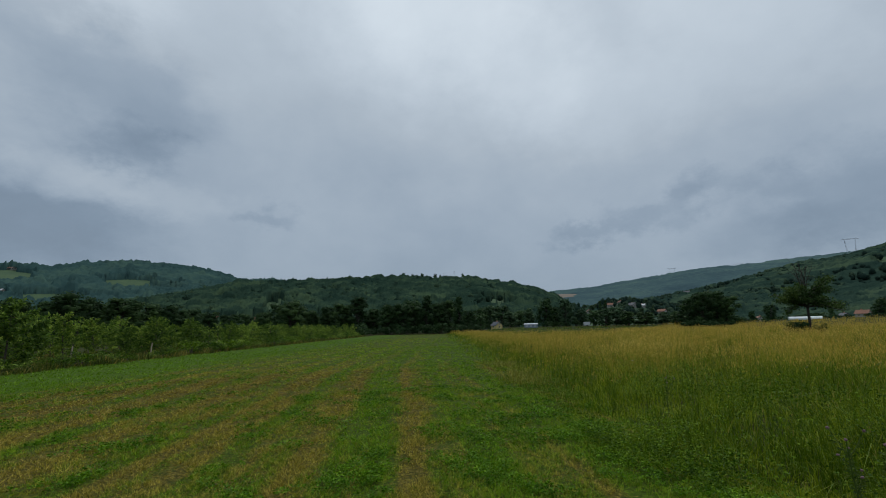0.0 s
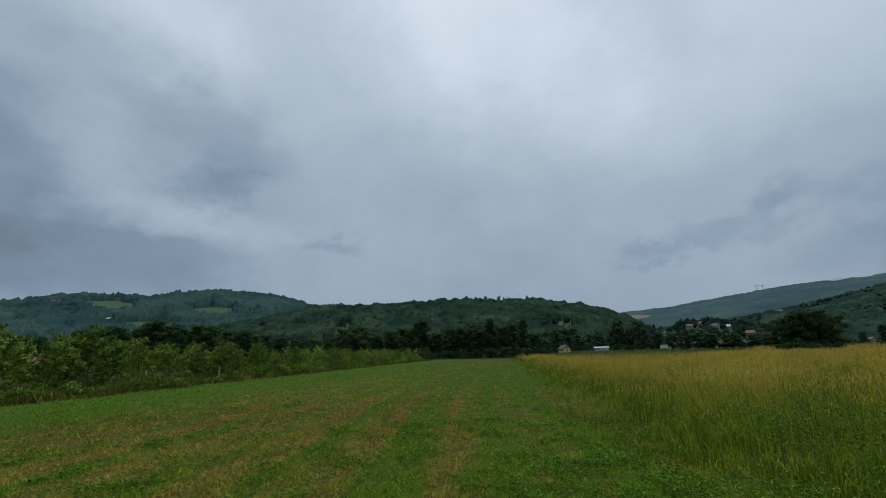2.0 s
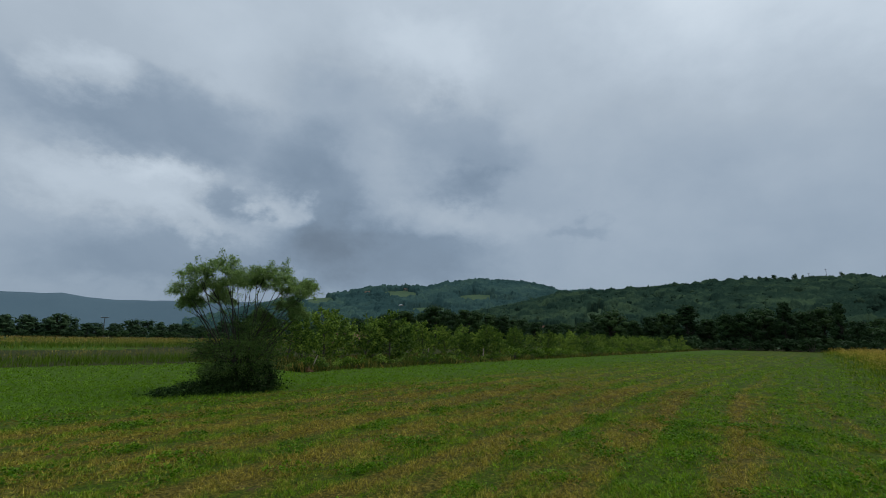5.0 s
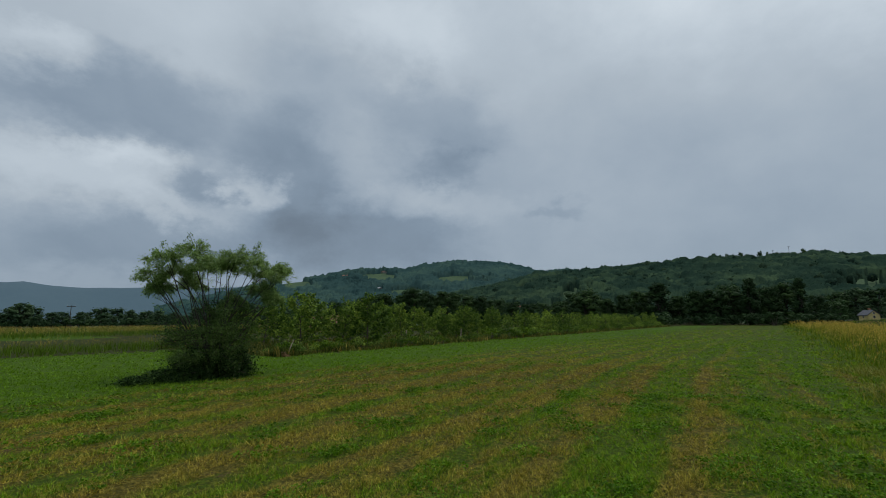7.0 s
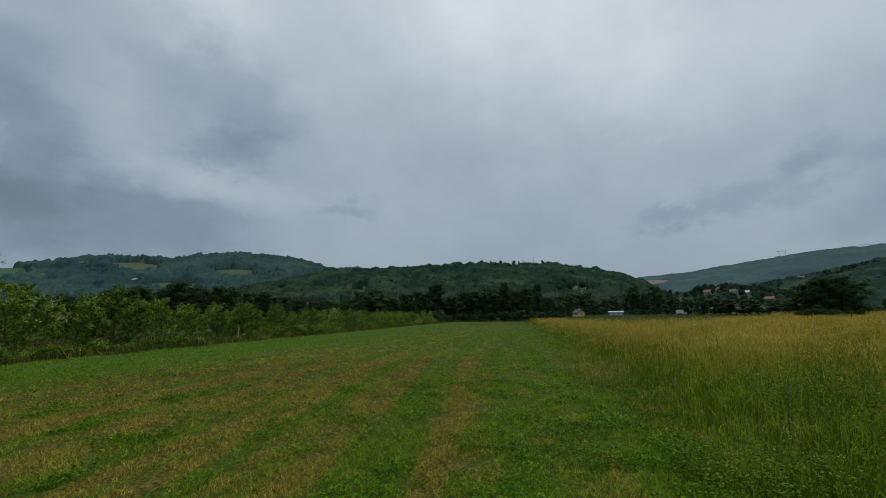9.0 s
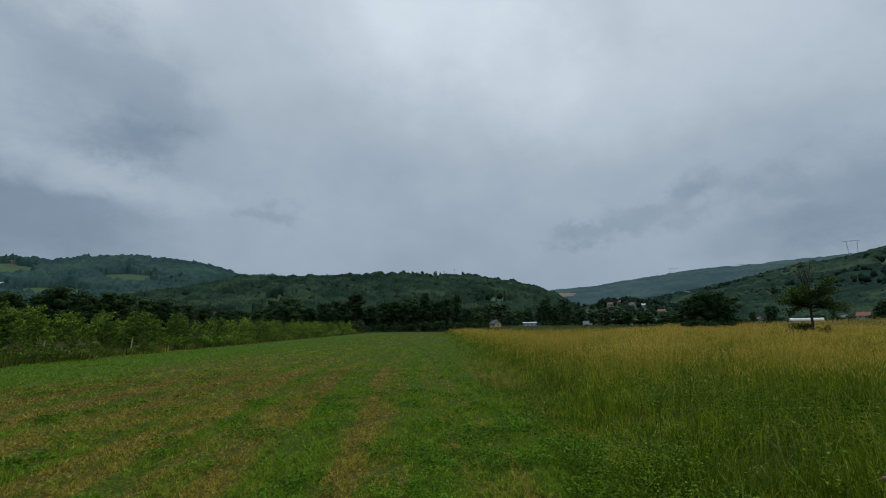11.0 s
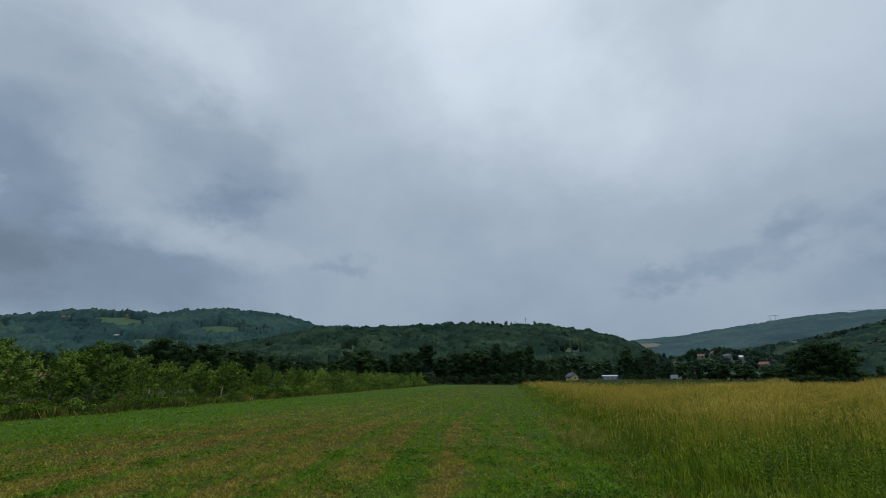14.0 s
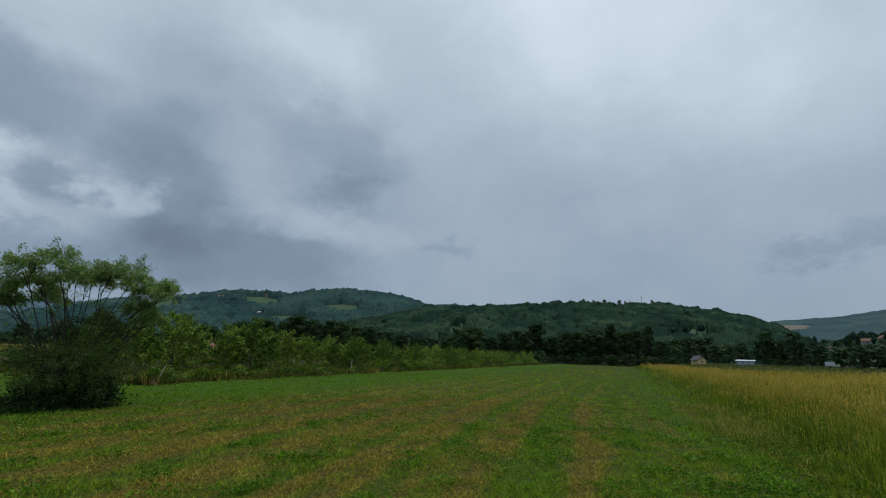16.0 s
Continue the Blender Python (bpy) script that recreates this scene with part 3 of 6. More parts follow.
def rise(az_deg, r, el_deg):
    """Height above the ground at which a thing at that azimuth and distance ends on the given elevation."""
    return 1.6 + r * math.tan(radians(el_deg)) - spot(az_deg, r)[2]


def seen_at(az_deg, el_deg, lo, hi):
    """The distance at which the ground along an azimuth first rises to an elevation."""
    for r in np.linspace(lo, hi, 200):
        x, y, z = spot(az_deg, r)
        if z >= 1.6 + r * math.tan(radians(el_deg)):
            return float(r)
    return float(hi)


# village and farm houses: azimuth, elevation of the base, nearest distance, width, depth, turn, roof (0 dark, 1 clay, 2 pale metal)
NEAR_HOUSES = [(43.2, -5, 300, 4.2, 5, 70, 1), (45.9, -5, 300, 4, 5, 60, 1), (41.85, -5, 300, 3, 3.2, 40, 0), (35.15, -5, 300, 3.4, 3.6, 20, 1)]
VILLAGE = [(16.6, 1.6, 440, 5.2, 7, 60, 1), (17.9, 1.45, 440, 4, 5, 10, 1), (20.5, 2.1, 440, 5, 6.5, 70, 1), (21.6, 2.4, 440, 5, 6.5, 20, 1), (22.9, 1.95, 440, 6, 7.5, 50, 0), (24.0, 1.95, 440, 4, 5, 80, 2),
           (26.0, 1.1, 300, 5, 6.5, 65, 1)]
HILL_HOUSES = [(33.4, 4.25, 300, 8, 10, 55, 1), (28.7, 3.25, 300, 7, 9, 80, 0), (38.3, 5.6, 330, 4, 9, 85, 1), (14.3, 3.8, 1100, 12, 26, 80, 1), (-49.5, 5.6, 900, 11, 15, 60, 1), (-44.7, 6.15, 900, 10, 12, 30, 1), (-54.2, 5.0, 900, 12, 16, 50, 2),
               (-45.2, 4.0, 700, 8, 9, 40, 2), (-27.5, 1.0, 235, 6, 8, 60, 1), (-25.8, 1.05, 238, 5, 7, 20, 1), (-22.8, 1.0, 232, 5, 6, 40, 1)]
HOUSES = [(a, seen_at(a, e, lo, 1000 if a > 13 else 1400), wd, dp, turn, kind) for a, e, lo, wd, dp, turn, kind in NEAR_HOUSES + VILLAGE + HILL_HOUSES]


# clearings on the slopes: azimuth, elevation, half width, half height
CLEAR = {"left": [(-45.4, 5.7, 2.3, 0.34), (-35.3, 5.5, 2.1, 0.26), (-31.9, 5.22, 1.9, 0.13), (-41.6, 3.85, 2.8, 0.2), (-55.6, 4.7, 1.7, 0.35), (-48.5, 4.9, 1.0, 0.12)],
         "centre": [(6.4, 3.35, 2.6, 0.26), (-21.2, 3.1, 1.0, 0.6), (-20.3, 3.7, 0.7, 0.3)],
         "right_near": [(46.2, 5.5, 1.8, 0.16)],
         "right_far": [(14.6, 3.75, 2.4, 0.16)]}


def cleared(a, r, e, wood_height, hill, edge):
    """True where a clearing lies, with the room in front of it that the wood below must leave open."""
    lift = np.degrees(wood_height / r)
    out = np.zeros(len(a), bool)
    for ca, ce, wa, we in CLEAR[hill]:
        for g in (0, 0.5, 1):
            out |= ((a - ca) / wa) ** 2 + ((e + lift * g - ce) / we) ** 2 < edge
    return out


def build_ground():
    az = np.concatenate([np.arange(-110, 62, 0.7), np.arange(62, 250, 3.0)])
    rr = np.concatenate([np.arange(0.5, 40, 2.0), np.geomspace(40, 200, 30), np.geomspace(206, 2100, 100), np.geomspace(2150, 4800, 20)])
    A, R = np.meshgrid(np.radians(az), rr)
    X, Y = R * np.sin(A), R * np.cos(A)
    Z = ground_z(X, Y)
    v = np.stack([X, Y, Z], -1).reshape(-1, 3)
    v = np.concatenate([v, [[0, 0, 0]]])
    n = len(az)
    i = np.arange(len(rr) - 1)[:, None] * n
    j = np.arange(n)[None]
    k = (j + 1) % n
    f = np.stack([i + j, i + n + j, i + n + k, i + k], -1).reshape(-1, 4)[:, ::-1]
    c = v[f].mean(1)
    r = np.hypot(c[:, 0], c[:, 1])
    a = np.degrees(np.arctan2(c[:, 0], c[:, 1]))
    kind = np.full(len(f), 1)
    mown = (c[:, 0] < 3.2) & (c[:, 0] > -19.5) & (c[:, 1] < 128)
    mown |= (c[:, 0] < 0) & (c[:, 0] > -29.5) & (c[:, 1] < 13)
    mown |= (c[:, 0] < -62) & (c[:, 0] > -86) & (c[:, 1] < 20)
    kind[mown] = 0
    kind[r > 205] = 2
    el = np.degrees(np.arctan2(c[:, 2] - 1.6, r))
    bare = np.zeros(len(f), bool)
    for hill, tall in (("left", 9), ("centre", 10), ("right_near", 6)):
        bare |= cleared(a, r, el, tall, hill, 1.8)
    kind[(r > 290) & (a < 15) & ~bare] = 5
    kind[(r > 760) & (a < -20) & ~bare] = 6
    kind[(r > 380) & (a > 18) & ~bare] = 6
    kind[(r > 1020) & (a > 11)] = 3
    far = (r > 1020) & (a > 11) & (r < 2300)
    kind[far & cleared(a, r, el, 4, "right_far", 1.5)] = 2
    kind[far & (np.abs(a - 14.6) < 3) & cleared(a, r, el, 4, "right_far", 1.5)] = 7
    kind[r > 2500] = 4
    groups = [(f[kind == q], q) for q in range(8)]
    fan = np.stack([np.full(n, len(v) - 1), np.arange(n), (np.arange(n) + 1) % n], -1)[:, ::-1]
    groups.append((fan, 0))
    ob = new("ground", mesh("ground", v, groups, [M_FIELD, M_TALL_SOIL, M_HILL, M_HILL_HAZED, M_MOUNTAIN_HAZED, M_FLOOR_NEAR, M_FLOOR_FAR, M_PLOUGH]))
    ob.data.polygons.foreach_set("use_smooth", np.ones(len(ob.data.polygons), bool))
    tagged(ob, "mown green and straw-coloured hay field running out to wooded hills", "ground", kind="structure")


build_ground()


# ---------- woods on the hills ----------
def lump(rng, level):
    """An uneven closed lump of leaves, about 1 across."""
    bm = bmesh.new()
    bmesh.ops.create_icosphere(bm, subdivisions=level, radius=0.5)
    v = np.array([p.co[:] for p in bm.verts])
    f = np.array([[p.index for p in face.verts] for face in bm.faces])
    bm.free()
    k = rng.normal(size=(3, 3)) * 5
    bump = np.sin(v @ k[0] + 1) + np.sin(v @ k[1] + 2) + np.sin(v @ k[2])
    return v * (1 + 0.11 * bump + rng.normal(0, 0.07, len(v)))[:, None], f


def crown_templates(rng, kinds, lumps, level, count, flat):
    """Unit crowns, about 1 wide and 1 high: a few lumps with ragged leaf tufts standing out of them."""
    out = []
    for i in range(kinds):
        vs, fs, n0, cs, rs = [], [], 0, [], []
        for k in range(lumps):
            v, f = lump(rng, level)
            size = rng.uniform(0.5, 0.68) * (1.15 if k == 0 else 0.9)
            c = np.array([0, 0, 0.45]) if k == 0 else np.array([rng.normal(0, 0.2), rng.normal(0, 0.2), rng.uniform(0.4, 0.72)])
            c[2] = c[2] * (1 - 0.6 * flat) + 0.36 * flat
            vs.append(v * size * [1 + 0.3 * flat, 1 + 0.3 * flat, 1.1 - 0.4 * flat] + c)
            fs.append(f + n0)
            n0 += len(v)
            cs.append(c)
            rs.append(size * 0.55)
        q = shell_leaves(rng, np.array(cs), np.array(rs), count, 0.17 - 0.04 * flat, 0.13 - 0.03 * flat, 1.05 - 0.35 * flat, 0.5 + 0.4 * flat)
        out.append((np.concatenate(vs), np.concatenate(fs), q.reshape(-1, 3)))
    return out


def wood(name, hill, az0, az1, r0, r1, spacing, sizes, mat, lumps, level, count, seed, label, thin=0.0, flat=0.0, wide=1.0):
    rng = np.random.default_rng(seed)
    n = int(radians(az1 - az0) * (r1 * r1 - r0 * r0) / 2 / spacing ** 2)
    a = rng.uniform(az0, az1, n)
    r = np.sqrt(rng.uniform(r0 * r0, r1 * r1, n))
    x, y = r * np.sin(np.radians(a)), r * np.cos(np.radians(a))
    z = ground_z(x, y)
    e = np.degrees(np.arctan2(z - 1.6, r))
    keep = np.ones(n, bool)
    keep &= ~cleared(a, r, e, 0.8 * sizes[1], hill, 0.8 + 0.4 * rng.random(n))
    for ha, hr, hw, hd, turn, kind in HOUSES:
        half = np.degrees(0.6 * hd / hr)
        keep &= ~((np.abs(a - ha) < half) & (r > hr - 45) & (r < hr + 7))
    if hill == "left":
        keep &= np.abs(a + 31.03) > 0.34
    if thin:
        wave = np.sin(x * 0.021 + 2) + np.sin(y * 0.027 + x * 0.011) + np.sin(x * 0.05 - y * 0.043)
        keep &= wave > thin * 3 - 1.5 - rng.random(n) * 0.8
    a, x, y, z = a[keep], x[keep], y[keep], z[keep]
    shapes = crown_templates(rng, 8, lumps, level, count, flat)
    h = rng.uniform(*sizes, len(x)) * rng.choice([0.75, 1.0, 1.0, 1.1], len(x))
    wd = h * rng.uniform(0.8, 1.2, len(x)) * wide
    high = rng.random(len(x)) < 0.06
    h, wd = np.where(high, h * 1.22, h), np.where(high, wd * 0.75, wd)
    turn = rng.uniform(0, 6.28, len(x))
    kind = rng.integers(0, 8, len(x))
    vs, t3, q4, n0 = [], [], [], 0
    for k in range(8):
        m = kind == k
        v, f, q = shapes[k]
        p = np.concatenate([v, q])
        ct, st = np.cos(turn[m])[:, None], np.sin(turn[m])[:, None]
        px = (p[:, 0] * ct - p[:, 1] * st) * wd[m][:, None] + x[m][:, None]
        py = (p[:, 0] * st + p[:, 1] * ct) * wd[m][:, None] + y[m][:, None]
        pz = p[:, 2] * h[m][:, None] + z[m][:, None] - 0.3
        vs.append(np.stack([px, py, pz], -1).reshape(-1, 3))
        first = n0 + np.arange(m.sum())[:, None, None] * len(p)
        t3.append((first + f[None]).reshape(-1, 3))
        q4.append((first + len(v) + quads(len(q) // 4)[None]).reshape(-1, 4))
        n0 += len(vs[-1])
    t3 = np.concatenate(t3)
    me = mesh(name, np.concatenate(vs), [(t3, 0), (np.concatenate(q4), 0)], [mat])
    me.polygons.foreach_set("use_smooth", np.arange(len(me.polygons)) < len(t3))
    return tagged(new(name, me), label, "woodland", kind="stuff")


def canopy(name, hill, az0, az1, step, r0, r1, ring, cell, sizes, mat, seed, label, thin=None, tall=0.05):
    """The closed roof of a far wood: crowns shoulder to shoulder, each a dome of its own height, open over the clearings."""
    rng = np.random.default_rng(seed)
    A, R = np.meshgrid(np.radians(np.arange(az0, az1, step)), np.arange(r0, r1, ring))
    A = A + rng.normal(0, 0.16 * radians(step), A.shape)
    R = R + rng.normal(0, 0.16 * ring, R.shape)
    X, Y = R * np.sin(A), R * np.cos(A)
    side = 397
    jx, jy = rng.random((2, side, side))
    hh = rng.uniform(*sizes, (side, side)) * np.where(rng.random((side, side)) < tall, 1.35, 1)
    wide = cell * rng.uniform(0.6, 1.0, (side, side))
    gx, gy = np.floor(X / cell).astype(int), np.floor(Y / cell).astype(int)
    top = np.zeros(X.shape)
    for dx in (-1, 0, 1):
        for dy in (-1, 0, 1):
            cx, cy = gx + dx, gy + dy
            k = (cx % side, cy % side)
            d2 = (X - (cx + jx[k]) * cell) ** 2 + (Y - (cy + jy[k]) * cell) ** 2
            dome = hh[k] * (0.45 + 0.55 * np.sqrt(np.clip(1 - (d2 / wide[k] ** 2) ** 1.4, 0, 1)))
            top = np.maximum(top, np.where(d2 < wide[k] ** 2, dome, 0.25 * sizes[0]))
    top = top * (1 + rng.normal(0, 0.06, X.shape) + 0.07 * np.sin(X * 1.9 + 2 * np.sin(Y * 0.7)) * np.sin(Y * 1.6 + 2 * np.sin(X * 0.8)))
    wave = np.sin(X * 0.021 + 2) + np.sin(Y * 0.027 + X * 0.011) + 0.7 * np.sin(X * 0.063 - Y * 0.051) + 0.5 * np.sin(X * 0.13 + Y * 0.11)
    if thin is not None:
        top = top * (0.22 + 0.78 * smooth(thin - 0.5, thin + 0.5, wave))
    # low gardens round the village, and an edge that comes down to the ground
    top = top * (1 - 0.72 * smooth(15, 17, np.degrees(A)) * (1 - smooth(27, 29, np.degrees(A))) * (1 - smooth(660, 780, R)))
    top = top * smooth(r0, r0 + 14, R) - 1.5 * (R < r0 + 6)
    Z = ground_z(X, Y)
    el = np.degrees(np.arctan2(Z - 1.6, R))
    gone = cleared(np.degrees(A).ravel(), R.ravel(), el.ravel(), 0.8 * sizes[1], hill, 1.0 + 0.22 * wave.ravel()).reshape(X.shape)
    if hill == "left":   # the lane through the crest
        gone |= (np.abs(np.degrees(A) + 31.03) < 0.14) & (R > 1290)
    for ha, hr, hw, hd, turn, kind in HOUSES:
        gone |= (np.abs(np.degrees(A) - ha) < np.degrees(0.62 * hd / hr)) & (R > hr - 40) & (R < hr + 8)
    Z = Z + np.where(gone, -4.0, top)
    n = X.shape[1]
    i = np.arange(X.shape[0] - 1)[:, None] * n
    j = np.arange(n - 1)[None]
    f = np.stack([i + j, i + j + 1, i + n + j + 1, i + n + j], -1).reshape(-1, 4)
    f = f[~gone.ravel()[f].all(1)]
    me = mesh(name, np.stack([X, Y, Z], -1), [(f, 0)], [mat])
    me.polygons.foreach_set("use_smooth", np.ones(len(f), bool))
    return tagged(new(name, me), label, "woodland", kind="stuff")


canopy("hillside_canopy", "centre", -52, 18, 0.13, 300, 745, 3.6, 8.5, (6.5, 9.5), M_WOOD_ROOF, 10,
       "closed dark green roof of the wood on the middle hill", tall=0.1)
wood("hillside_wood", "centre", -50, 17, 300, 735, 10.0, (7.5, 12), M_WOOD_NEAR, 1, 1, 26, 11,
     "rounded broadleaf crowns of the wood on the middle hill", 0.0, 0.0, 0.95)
wood("ridge_trees", "left", -62, -24, 1330, 1425, 30.0, (12, 19), M_WOOD_CREST_HAZED, 3, 1, 24, 15,
     "trees in clumps along the crest of the far hill, tinted blue for haze", 0.35, 0.0, 0.95)
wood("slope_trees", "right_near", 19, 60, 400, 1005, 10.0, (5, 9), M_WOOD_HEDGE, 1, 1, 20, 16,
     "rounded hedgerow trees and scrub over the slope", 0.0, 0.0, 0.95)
canopy("far_hillside_wood", "left", -70, -20, 0.125, 640, 1450, 5.6, 11.0, (7, 14), M_WOOD_FAR_HAZED, 12,
       "green wood with clearings on the higher far hill, tinted blue for haze", tall=0.09)
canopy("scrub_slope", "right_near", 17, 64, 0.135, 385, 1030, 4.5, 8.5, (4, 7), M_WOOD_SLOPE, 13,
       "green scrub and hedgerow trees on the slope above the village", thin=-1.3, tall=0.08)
canopy("far_ridge_scrub", "right_far", 6, 58, 0.19, 1020, 2060, 10.5, 12.0, (2.0, 5), M_WOOD_RIDGE_HAZED, 14,
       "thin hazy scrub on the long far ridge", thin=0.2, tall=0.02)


# ---------- trees ----------
def broad_tree(rng, height, spread, leaf_mat, count, leaf, name="tree", clumps=20, trunk_part=0.3, taper=0.5, bark=None):
    """A trunk with limbs, and a crown of leaf clumps that stand apart, with gaps and an uneven outline."""
    base = new(name)
    top = np.array([rng.normal(0, 0.04) * height, rng.normal(0, 0.04) * height, height * 0.86])
    spine = np.array([[0, 0, -0.15], [0, 0, height * 0.15], *[top * f + [rng.normal(0, 0.02) * height, 0, 0] for f in (0.4, 0.65, 0.85, 1.0)]])
    r0 = 0.028 * height + 0.03
    limbs = [(spine, r0 * np.array([1.25, 1.0, 0.75, 0.5, 0.3, 0.08]))]
    cs, rs = [], []
    for i in range(clumps):
        f = trunk_part + (1 - trunk_part) * (i + rng.random()) / clumps
        out = spread * (1 - taper * max(0, f - 0.35) / 0.65) * max(0.02, math.sin(min(1, (f - trunk_part * 0.6) * 1.6) * math.pi / 2)) ** 0.28
        th = i * 2.4 + rng.normal(0, 0.35)
        d = out * rng.uniform(0.35, 0.85)
        c = np.array([d * math.cos(th), d * math.sin(th), height * (f * 0.9 + 0.02)])
        start = spine[2] * (0.6 + 0.4 * f) + (spine[4] - spine[2]) * max(0, f - 0.4)
        mid = (start + c) / 2 + [0, 0, -0.04 * height]
        limbs.append((np.array([start, mid, c]), r0 * np.array([0.4, 0.25, 0.06])))
        cs.append(c)
        rs.append(spread * rng.uniform(0.26, 0.44))
    part("trunk", tubes_mesh("trunk", limbs, bark or M_BARK_DARK, 4), base)
    q = shell_leaves(rng, np.array(cs), np.array(rs), count, leaf, leaf * 0.75, stray=0.34)
    q[..., 2] = np.maximum(q[..., 2], 0.05)
    # the dense inside of each clump
    vs, fs, n0 = [], [], 0
    for c, r in zip(cs, rs):
        v, f = lump(rng, 1)
        vs.append(v * 1.15 * r * [1, 1, 0.8] + c)
        fs.append(f + n0)
        n0 += len(v)
    body = np.concatenate(vs)
    body[:, 2] = np.maximum(body[:, 2], 0.05)
    fs = np.concatenate(fs)
    me = mesh("crown", np.concatenate([body, q.reshape(-1, 3)]), [(fs, 0), (quads(count, n0), 0)], [leaf_mat])
    me.polygons.foreach_set("use_smooth", np.arange(len(me.polygons)) < len(fs))
    part("crown", me, base)
    return base


class Stand:
    """Plants copies of a few trees; the first of each kind is planted itself."""

    def __init__(self, kinds):
        self.kinds, self.used, self.count = kinds, set(), 0

    def plant(self, k, x, y, z, turn, sx, sz, label, category, group):
        if self.count < len(self.kinds):
            k = self.count
        self.count += 1
        proto = self.kinds[k % len(self.kinds)]
        m = Matrix.LocRotScale((x, y, z), Euler((0, 0, turn)), (sx, sx, sz))
        if k % len(self.kinds) in self.used:
            ob = copy_thing(proto, Matrix.Identity(4))
            ob.matrix_basis = m
        else:
            self.used.add(k % len(self.kinds))
            ob = proto
            ob.matrix_basis = m
        return tagged(ob, label, category, group)


rng = np.random.default_rng(21)
# unit trees, 10 m high, scaled when planted
round_trees = Stand([broad_tree(rng, 10, s, m, 1000, 0.66, clumps=c, trunk_part=tp, taper=ta)
                     for s, m, c, tp, ta in ((3.6, M_BROAD, 22, 0.16, 0.45), (4.3, M_BROAD, 26, 0.14, 0.35), (3.2, M_BROAD_PALE, 20, 0.12, 0.4),
                                             (4.0, M_BROAD, 24, 0.10, 0.6), (3.4, M_BROAD, 22, 0.18, 0.5))])
fine_trees = Stand([broad_tree(rng, 10, s, M_BROAD, 2300, 0.43, clumps=c, trunk_part=0.12, taper=ta) for s, c, ta in ((3.7, 26, 0.45), (4.2, 30, 0.35), (3.3, 24, 0.55), (3.9, 28, 0.5))])
tall_trees = Stand([broad_tree(rng, 10, s, m, 2200, 0.42, clumps=26, trunk_part=0.08, taper=0.75)
                    for s, m in ((2.5, M_BROAD), (2.1, M_BROAD))])
belt_trees = Stand([broad_tree(rng, 10, s, M_BELT_HAZED, 680, 0.72, clumps=22, trunk_part=0.08, taper=ta) for s, ta in ((3.8, 0.4), (4.4, 0.35), (3.3, 0.55))])
poplars = Stand([broad_tree(rng, 10, 1.1, M_BROAD, 900, 0.5, clumps=24, trunk_part=0.08, taper=0.75)])

# trees that close the field: azimuth, distance, elevation of the top, spread against height
FIELD_END = [(-20.5, 150, 3.3, 1.0), (-19.2, 142, 3.7, 1.05), (-16.8, 150, 2.6, 1.0), (-14.8, 155, 3.0, 1.0), (-13.0, 148, 3.3, 1.0), (-11.2, 142, 4.25, 1.1), (-9.2, 146, 2.7, 1.0),
             (-7.4, 140, 3.2, 1.0), (-5.7, 138, 3.2, 1.05), (-4.2, 144, 3.7, 0.9), (-2.4, 136, 4.3, 0.9), (-0.8, 142, 3.3, 0.9), (0.5, 150, 3.5, 1.0), (1.7, 138, 4.05, 0.75), (3.0, 160, 2.3, 1.0)]
BEHIND_ORCHARD = [(-50.5, 118, 2.6, 1.1), (-47.2, 116, 3.2, 1.1), (-44.6, 104, 3.75, 1.25), (-42.4, 112, 3.5, 1.0), (-40.8, 100, 4.25, 1.1), (-39.0, 106, 3.7, 1.1), (-36.6, 102, 3.95, 1.3),
                  (-34.4, 106, 3.5, 1.2), (-32.6, 108, 3.2, 1.2), (-30.4, 112, 2.8, 1.2), (-28.2, 118, 2.5, 1.2), (-26.2, 125, 2.2, 1.2), (-24.2, 135, 2.2, 1.1), (-22.4, 145, 2.4, 1.0)]
BESIDE_HOUSES = [(4.6, 205, 2.55, 1.3), (5.8, 210, 2.85, 1.2), (7.2, 215, 2.75, 1.2), (8.3, 200, 2.0, 1.4), (9.4, 205, 2.1, 1.4), (10.6, 210, 2.35, 1.3), (12.8, 195, 3.45, 0.95), (15.2, 190, 3.4, 1.05),
                 (14.0, 205, 2.4, 1.4), (17.0, 200, 2.0, 1.5), (18.4, 190, 1.9, 1.5), (21.0, 185, 2.2, 1.4), (22.4, 180, 1.6, 1.8), (19.8, 182, 2.0, 1.3), (24.2, 185, 1.5, 1.9), (26.0, 190, 1.4, 2.0), (27.6, 185, 1.4, 1.8)]
BY_THE_ROAD = [(29.0, 150, 3.0, 1.2), (30.2, 146, 3.6, 1.25), (31.4, 150, 3.65, 1.2), (32.6, 148, 2.9, 1.2), (34.6, 215, 1.2, 1.0), (36.2, 220, 1.8, 0.9), (41, 225, 1.2, 1.0), (44.6, 190, 2.0, 1.1), (46.5, 205, 1.5, 1.1), (49, 210, 2.0, 1.1), (52, 200, 2.4, 1.1)]
for k, (a, r, e, wide) in enumerate(FIELD_END):
    h = rise(a, r, e) / 0.98
    stand = tall_trees if wide < 0.8 or e > 4.1 else fine_trees
    stand.plant(k, *spot(a, r), k * 1.7, h / 10 * wide * (1.35 if stand is tall_trees else 1.25), h / 10, "tall dark green broadleaf tree closing the mown field", "tree", "trees closing the field")
for k, (a, r, e, wide) in enumerate(BEHIND_ORCHARD):
    h = rise(a, r, e)
    fine_trees.plant(k, *spot(a, r), k * 2.1, h / 10 * wide * 1.2, h / 10, "dark rounded broadleaf tree behind the orchard", "tree", "trees behind the orchard")
